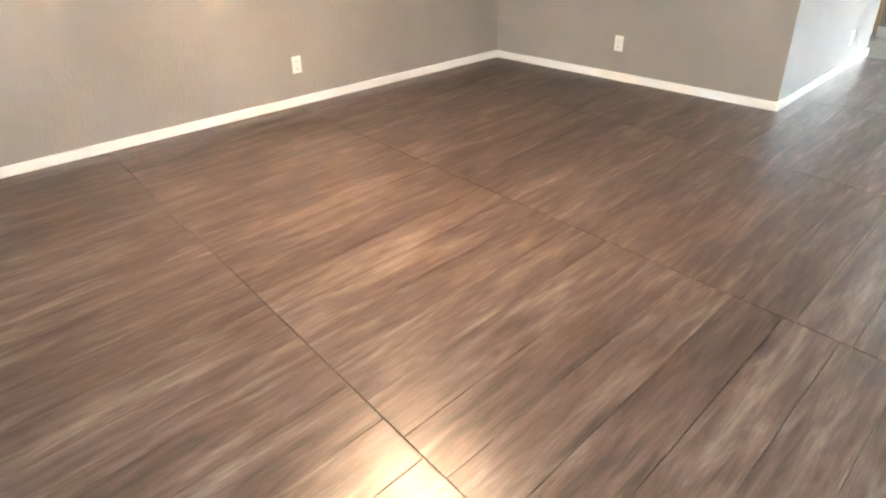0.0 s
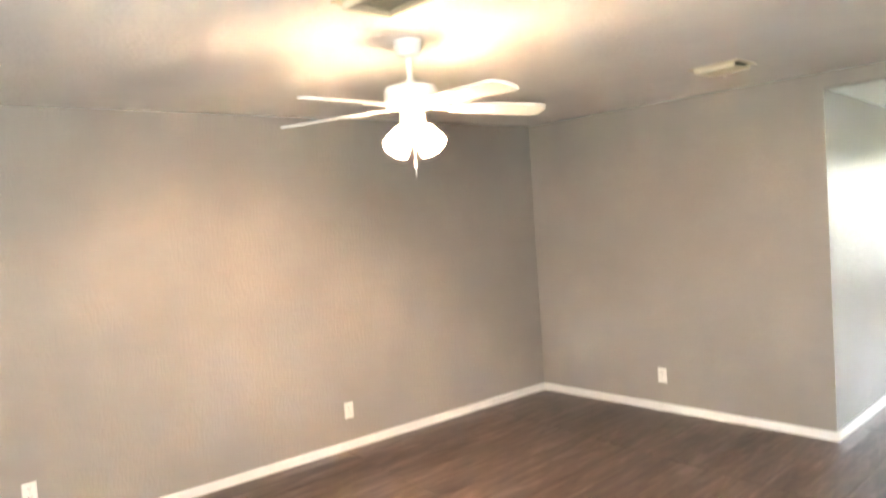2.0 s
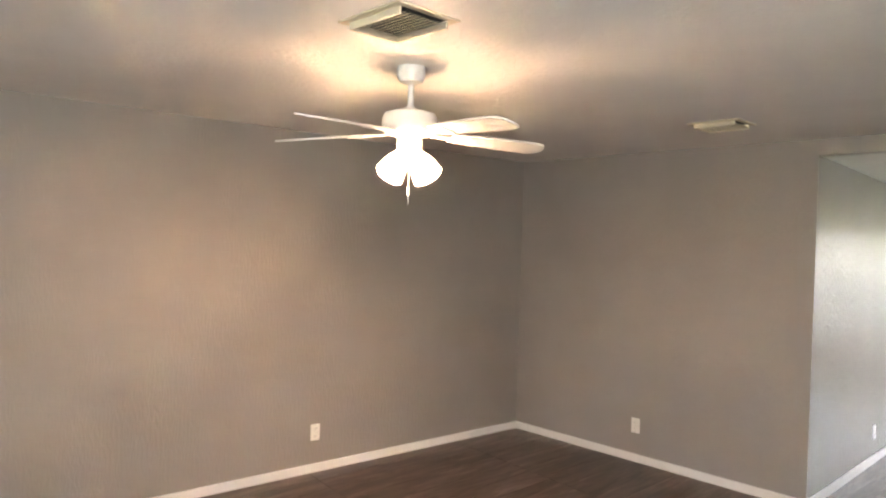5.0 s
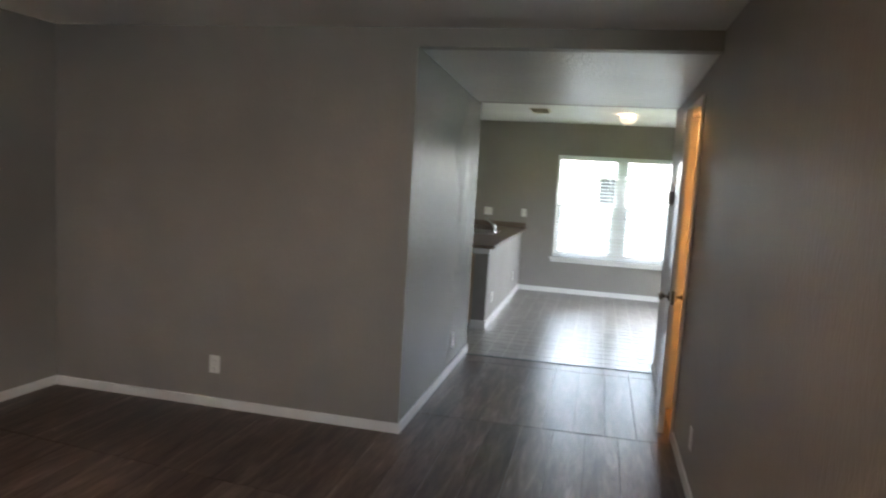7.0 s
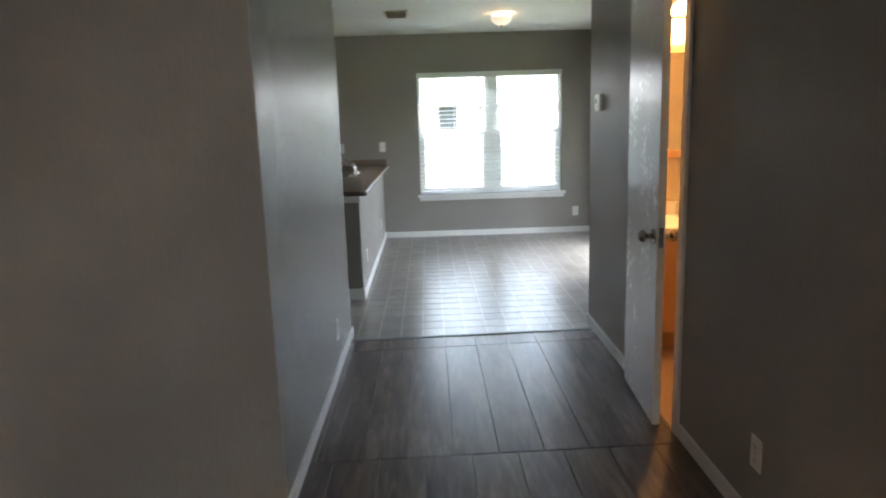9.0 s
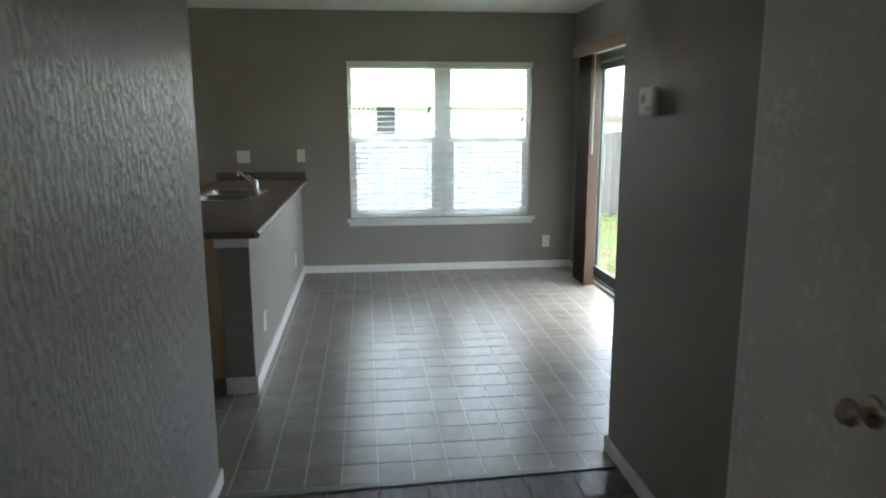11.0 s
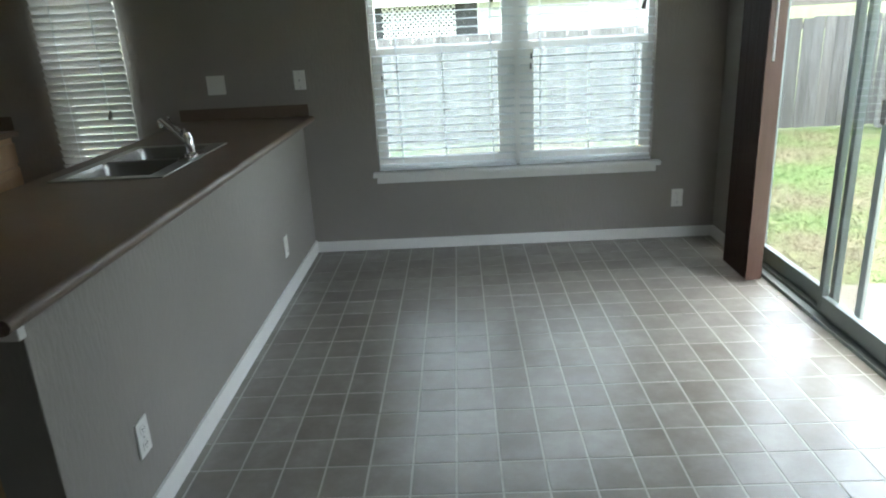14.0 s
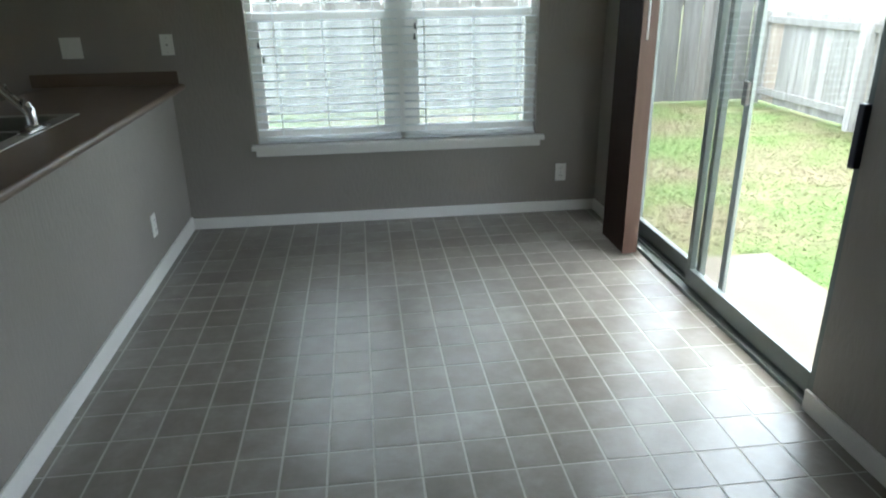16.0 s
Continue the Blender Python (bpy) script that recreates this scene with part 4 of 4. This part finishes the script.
part("light_hub", lathe([(0, 2.085), (0.045, 2.085), (0.05, 2.06), (0.048, 2.02), (0.03, 2.0), (0, 1.998)]), M_FANW, fan, "", True)


def fan_blade():
    """A blade along +x with rounded tip corners, slightly pitched and drooping."""
    bm = bmesh.new()
    outline = [(0.17, -0.045), (0.3, -0.055), (0.53, -0.062), (0.56, -0.05), (0.575, -0.02), (0.575, 0.02), (0.56, 0.05), (0.53, 0.062), (0.3, 0.055), (0.17, 0.045)]
    lo = [bm.verts.new((x, y, -0.003)) for x, y in outline]
    hi = [bm.verts.new((x, y, 0.003)) for x, y in outline]
    bm.faces.new(lo[::-1])
    bm.faces.new(hi)
    for i in range(len(outline)):
        j = (i + 1) % len(outline)
        bm.faces.new((lo[i], lo[j], hi[j], hi[i]))
    return mesh_of("blade", bm, M_FANW)


blade_mesh = fan_blade()
iron_mesh = mesh_of("blade_iron", joined(boxes((0.09, 0.19, -0.014, 0.014, -0.008, 0.0), bevel=0.002), boxes((0.18, 0.25, -0.035, 0.035, -0.009, -0.004), bevel=0.002)), M_FANW)
for k in range(5):
    a = 66 - 72 * k
    bl = new("blade", blade_mesh)
    bl.parent = fan
    bl.matrix_basis = pose(0, 0, 2.098, 0, 0, a) @ pose(0, 0, 0, -11, 2.6, 0)
    ir = new("blade_iron", iron_mesh)
    ir.parent = bl
shade_bm = [(0.022, 0.0), (0.03, -0.012), (0.046, -0.045), (0.055, -0.085), (0.06, -0.115), (0.058, -0.116), (0.052, -0.085), (0.043, -0.045), (0.027, -0.012)]
shade_mesh = mesh_of("shade", lathe([(r * 0.9, z * 0.92) for r, z in shade_bm], 24), M_SHADE, True)
for k in range(4):
    a = 6 + 90 * k
    m = pose(0, 0, 2.012, 0, 0, a) @ pose(0.04, 0, 0, 0, -38, 0)
    s = new("shade", shade_mesh)
    s.parent = fan
    s.matrix_basis = m
    tagged(s, "glowing frosted glass tulip shade")
    at = pose(FX, FY, ZL - FS * ZF) @ (FS * (m @ Vector((0, 0, -0.06))))
    bulb("fan_bulb", at, 0.62, WARM, 0.02)
part("pull_chain", tube([(0.012, -0.01, 2.0), (0.012, -0.01, 1.885)], 0.0015, 6), M_STEEL, fan)
part("pull_knob", moved(lathe([(0, 0.012), (0.005, 0.008), (0.006, -0.02), (0, -0.024)], 10), pose(0.012, -0.01, 1.875)), M_FANW, fan)
part("pull_chain", tube([(-0.01, 0.01, 2.0), (-0.01, 0.01, 1.82)], 0.0015, 6), M_STEEL, fan)

# ---- outdoors ----
ZG = -0.16
structure("ground", boxes((-400, XW - 0.14, -400, 400, ZG - 0.2, ZG), (3.4, 400, -400, 400, ZG - 0.2, ZG), (XS + 0.15, 3.4, 2.151, YB + 0.145, ZG - 0.2, ZG), (XW - 0.14, 3.4, YB + 0.145, 400, ZG - 0.2, ZG), (XW - 0.14, 3.4, -400, -6.52, ZG - 0.2, ZG)), M_SOIL, "patchy lawn ground reaching the horizon", "ground")
structure("patio_slab", boxes((2.772, 3.5, 3.0, 5.42, ZG - 0.05, -0.11), bevel=0.01), M_CONC, "weathered concrete patio slab at the glass door", "patio")


def lawn():
    rng = np.random.default_rng(4)
    n = 110000
    xs, ys = rng.uniform(-1.5, 6.55, n), rng.uniform(2.3, 10.8, n)
    keep = ((xs > 2.85) | (ys > 6.35)) & ~((xs < 3.53) & (ys < 5.46))
    patch = np.sin(xs * 1.7 + 0.8 * np.sin(ys * 1.3)) + np.sin(ys * 1.1 + 1.2 * np.sin(xs))
    keep &= rng.uniform(-2.2, 1.2, n) < patch + 0.9
    xs, ys = xs[keep], ys[keep]
    n = len(xs)
    a, h = rng.uniform(0, math.tau, n), rng.uniform(0.008, 0.024, n)
    w, lean = rng.uniform(0.003, 0.007, n), rng.uniform(-0.055, 0.055, (n, 2))
    v = np.zeros((n, 3, 3))
    v[:, 0] = np.stack([xs - w * np.cos(a), ys - w * np.sin(a), np.full(n, ZG)], 1)
    v[:, 1] = np.stack([xs + w * np.cos(a), ys + w * np.sin(a), np.full(n, ZG)], 1)
    v[:, 2] = np.stack([xs + lean[:, 0], ys + lean[:, 1], ZG + h], 1)
    me = bpy.data.meshes.new("grass")
    me.from_pydata(v.reshape(-1, 3).tolist(), [], np.arange(3 * n).reshape(-1, 3).tolist())
    me.materials.append(M_GRASS)
    return tagged(new("grass", me), "patchy green and straw-coloured lawn grass", "grass", kind="stuff")


lawn()


def fence(name, label, m, length, height, rails_front, wood):
    """A board fence along +x: boards, rails and posts."""
    f = thing(name, label, "fence", m)
    variants = []
    for k in range(5):
        h = height + 0.012 * math.sin(k * 2.1)
        variants.append(mesh_of("board", boxes((0.003, 0.135, -0.008, 0.008, 0.03, h)), wood))
    for k in range(int(length / 0.14)):
        b = new("board", variants[(k * 7) % 5])
        b.parent = f
        b.matrix_basis = pose(k * 0.14, 0.002 * math.sin(k * 1.3), 0, 0, 0.35 * math.sin(k * 2.7), 0.8 * math.sin(k))
    ys = (-0.045, -0.009) if rails_front else (0.009, 0.045)
    for z in (0.13, height - 0.14):
        part("rail", boxes((0, length, ys[0], ys[1], z, z + 0.085)), wood, f)
    for k in range(int(length / 2.0) + 1):
        part("post", boxes((k * 2.0, k * 2.0 + 0.09, ys[0] * 1.0 - (0.09 if rails_front else 0), ys[1] + (0 if rails_front else 0.09), 0, height + 0.01)), wood, f)
    return f


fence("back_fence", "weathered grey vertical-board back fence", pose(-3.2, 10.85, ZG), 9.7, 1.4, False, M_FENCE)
fence("side_fence", "weathered side fence with rails and posts facing the lawn", pose(6.5, 10.8, ZG, 0, 0, -90), 9.0, 1.18, True, M_LITFENCE)


def far_house(name, label, m, w, d, eave, ridge, windows):
    """A plain neighbouring house: walls, gabled roof, eave boards and windows on its near side (-y)."""
    h = thing(name, label, "house", m)
    part("wall", boxes((0, w, 0, d, 0, eave)), M_SIDING, h)
    bm = bmesh.new()
    o = 0.4
    prof = [(-o, eave - 0.12), (d / 2, ridge), (d + o, eave - 0.12), (d + o, eave), (d / 2, ridge + 0.16), (-o, eave)]
    ends = [[bm.verts.new((x, y, z)) for y, z in prof] for x in (-o, w + o)]
    for i in range(6):
        bm.faces.new((ends[0][i], ends[0][(i + 1) % 6], ends[1][(i + 1) % 6], ends[1][i]))
    bm.faces.new(ends[0][::-1])
    bm.faces.new(ends[1])
    bmesh.ops.recalc_face_normals(bm, faces=bm.faces)
    part("roof", bm, M_ROOF, h)
    part("eave_board", boxes((-o, w + o, -o - 0.03, -o, eave - 0.14, eave + 0.02)), M_TRIM, h)
    for x in windows:
        wd = part("window", boxes((x, x + 3.1, -0.04, 0, 1.1, 2.3)), M_SLOT, h, "dark window behind a lattice")
        part("window_frame", boxes((x - 0.06, x, -0.06, 0, 1.04, 2.36), (x + 3.1, x + 3.16, -0.06, 0, 1.04, 2.36), (x, x + 3.1, -0.06, 0, 1.04, 1.1)), M_TRIM, wd)
        bm = bmesh.new()
        xa, xb, za, zb = x + 0.3, x + 2.45, 1.1, 2.3
        for way in (1, -1):
            for k in range(-30, 60):
                c = xa + 0.15 * k
                lo, hi = sorted((way * (xa - c), way * (xb - c)))
                v0, v1 = max(0.0, lo), min(zb - za, hi)
                if v1 - v0 < 0.05:
                    continue
                mid = (v0 + v1) / 2
                half = (v1 - v0) / math.sqrt(2)
                lath = boxes((-half, half, -0.006, 0.006, -0.02, 0.02))
                lath.transform(pose(c + way * mid, -0.06 - 0.013 * (way > 0), za + mid, 0, -45 * way, 0))
                me = bpy.data.meshes.new("lath")
                lath.to_mesh(me)
                lath.free()
                bm.from_mesh(me)
                bpy.data.meshes.remove(me)
        part("lattice", bm, M_TRIM, wd, "white diagonal wooden lattice")
    return h


far_house("neighbour_house", "pale neighbouring house with weathered roof beyond the back fence", pose(-6, 23, ZG), 13, 8, 2.2, 3.4, (4.55,))
far_house("neighbour_house", "pale neighbouring house with weathered roof beyond the side fence", pose(17, 22, ZG, 0, 0, -90), 14, 8, 2.0, 3.2, (2.0,))


# ---- floor pieces ----
ROWS = {-6: (-8.2, -0.16), -5: (-6.78, -0.16), -4: (-5.34, -0.16), -3: (-3.905, -0.155), -2: (-2.462, -0.115), -1: (-1.03, -0.1), 0: (0.41, 0.03), 1: (1.85, 0.05), 2: (3.2, 0.045)}
SHIFT = {-4: 0.0, -3: 0.1, -2: 0.14, -1: 0.08}       # how far the plank seams of a row stand off the hall's


def row_y(j, x):
    """Where the end joints of row j lie at x: the rows run slightly out of square."""
    return ROWS[j][0] + ROWS[j][1] * (x - 0.4)


def plank_floor():
    """Planks laid in aligned rows along y, over living room and hall; each end is cut along its joint line."""
    floor = tagged(new("plank_floor"), "grey-brown wood-look plank floor with aligned end joints", "floor", kind="structure")
    for k in range(-16, 16):
        for j in range(-6, 2):
            a = 0.035 + 0.2 * k + SHIFT.get(j, 0.0)
            b = a + 0.2
            mid = row_y(j, a) + 0.7
            a, b = max(a, XW + 0.001 - (0.44 if j < -1 else 0.1)), min(b, 3.199 if mid < -2.7 else XH - 0.001)
            if row_y(j, a) > -0.3:
                a = max(a, 0.001)
            if b - a > 0.01:
                put_plank(floor, a, b, j)
    return floor


def put_plank(floor, a, b, j):
    """One plank of row j from a to b across, stopped by the walls and the transition strip."""
    g = 0.0019
    c = [max(row_y(j, x), -6.399) + g for x in (a, b)]
    d = [min(row_y(j + 1, x), 2.045 + 0.045 * x) - g for x in (a, b)]
    if b < 0.0:
        d = [min(y, -0.001) for y in d]
    if min(d[0] - c[0], d[1] - c[1]) < 0.02:
        return
    x0, x1, e = 0.0011, b - a - 0.0011, 0.0005
    bm = bmesh.new()
    rings = []
    for inset, z in ((0, -0.012), (0, -e), (e, 0)):
        rings.append([bm.verts.new(p) for p in ((x0 + inset, inset, z), (x1 - inset, c[1] - c[0] + inset, z), (x1 - inset, d[1] - c[0] - inset, z), (x0 + inset, d[0] - c[0] - inset, z))])
    for lo, hi in zip(rings, rings[1:]):
        for i in range(4):
            bm.faces.new((lo[i], lo[(i + 1) % 4], hi[(i + 1) % 4], hi[i]))
    bm.faces.new(rings[-1])
    p = new("plank", mesh_of("plank", bm, M_PLANK))
    p.parent = floor
    p.location = (a, c[0], 0)


plank_floor()


def tile_floor():
    """Vinyl tiles on a pale sheet: the dining stretch as pieces, the rest joined."""
    floor = tagged(new("tile_floor"), "grey-brown stone-look vinyl tile floor with pale joints", "floor", kind="structure")
    sheet = new("joint_sheet", mesh_of("joint_sheet", boxes((XW + 0.001, 0.0, 2.167, YB - 0.001, -0.012, -0.0011), (0.0, XH, 2.03, YB - 0.001, -0.012, -0.0011), (XH, XS + 0.02, 2.272, YB - 0.001, -0.012, -0.0011)), M_GROUT))
    sheet.parent = floor
    p, q, g = 0.1485, 0.1627, 0.0036
    bm0 = boxes((g, p - g, g, q - g, -0.004, 0))
    top = [e for e in bm0.edges if all(v.co.z > -0.001 for v in e.verts)]
    bmesh.ops.bevel(bm0, geom=top, offset=0.0004, segments=1, affect="EDGES")
    me = mesh_of("tile", bm0, M_TILE)
    vs, fs = [], []
    for i in range(-24, 13):
        for j in range(-14, 13):
            x0, y0 = 0.933 + p * i, 4.22 + q * j
            x1, y1 = min(x0 + p, XS + 0.01), min(y0 + q, YB)
            x0, y0c = max(x0, XW), y0
            south = 2.166 if x1 < 0.02 else (2.271 if x0 > XH - 0.02 else 2.06 + 0.045 * x0)
            y0c = max(y0, south)
            if x1 - x0 < 0.03 or y1 - y0c < 0.03:
                continue
            whole = abs(x1 - x0 - p) < 1e-6 and abs(y1 - y0c - q) < 1e-6
            if whole and 0.6 < x0 < 2.5 and 3.0 < y0 < 6.0 and len(floor.children) < 300:
                t = new("tile", me)
                t.parent = floor
                t.location = (x0, y0, 0)
            else:
                n = len(vs)
                vs += [(x, y, z) for z in (-0.004, 0) for x, y in ((x0 + g, y0c + g), (x1 - g, y0c + g), (x1 - g, y1 - g), (x0 + g, y1 - g))]
                fs += [tuple(n + c for c in f) for f in ((4, 5, 6, 7), (0, 1, 5, 4), (1, 2, 6, 5), (2, 3, 7, 6), (3, 0, 4, 7))]
    rest = bpy.data.meshes.new("outer_tiles")
    rest.from_pydata(vs, [], fs)
    rest.materials.append(M_TILE)
    ob = tagged(new("outer_tiles", rest), kind="stuff")
    ob.parent = floor
    return floor


tile_floor()
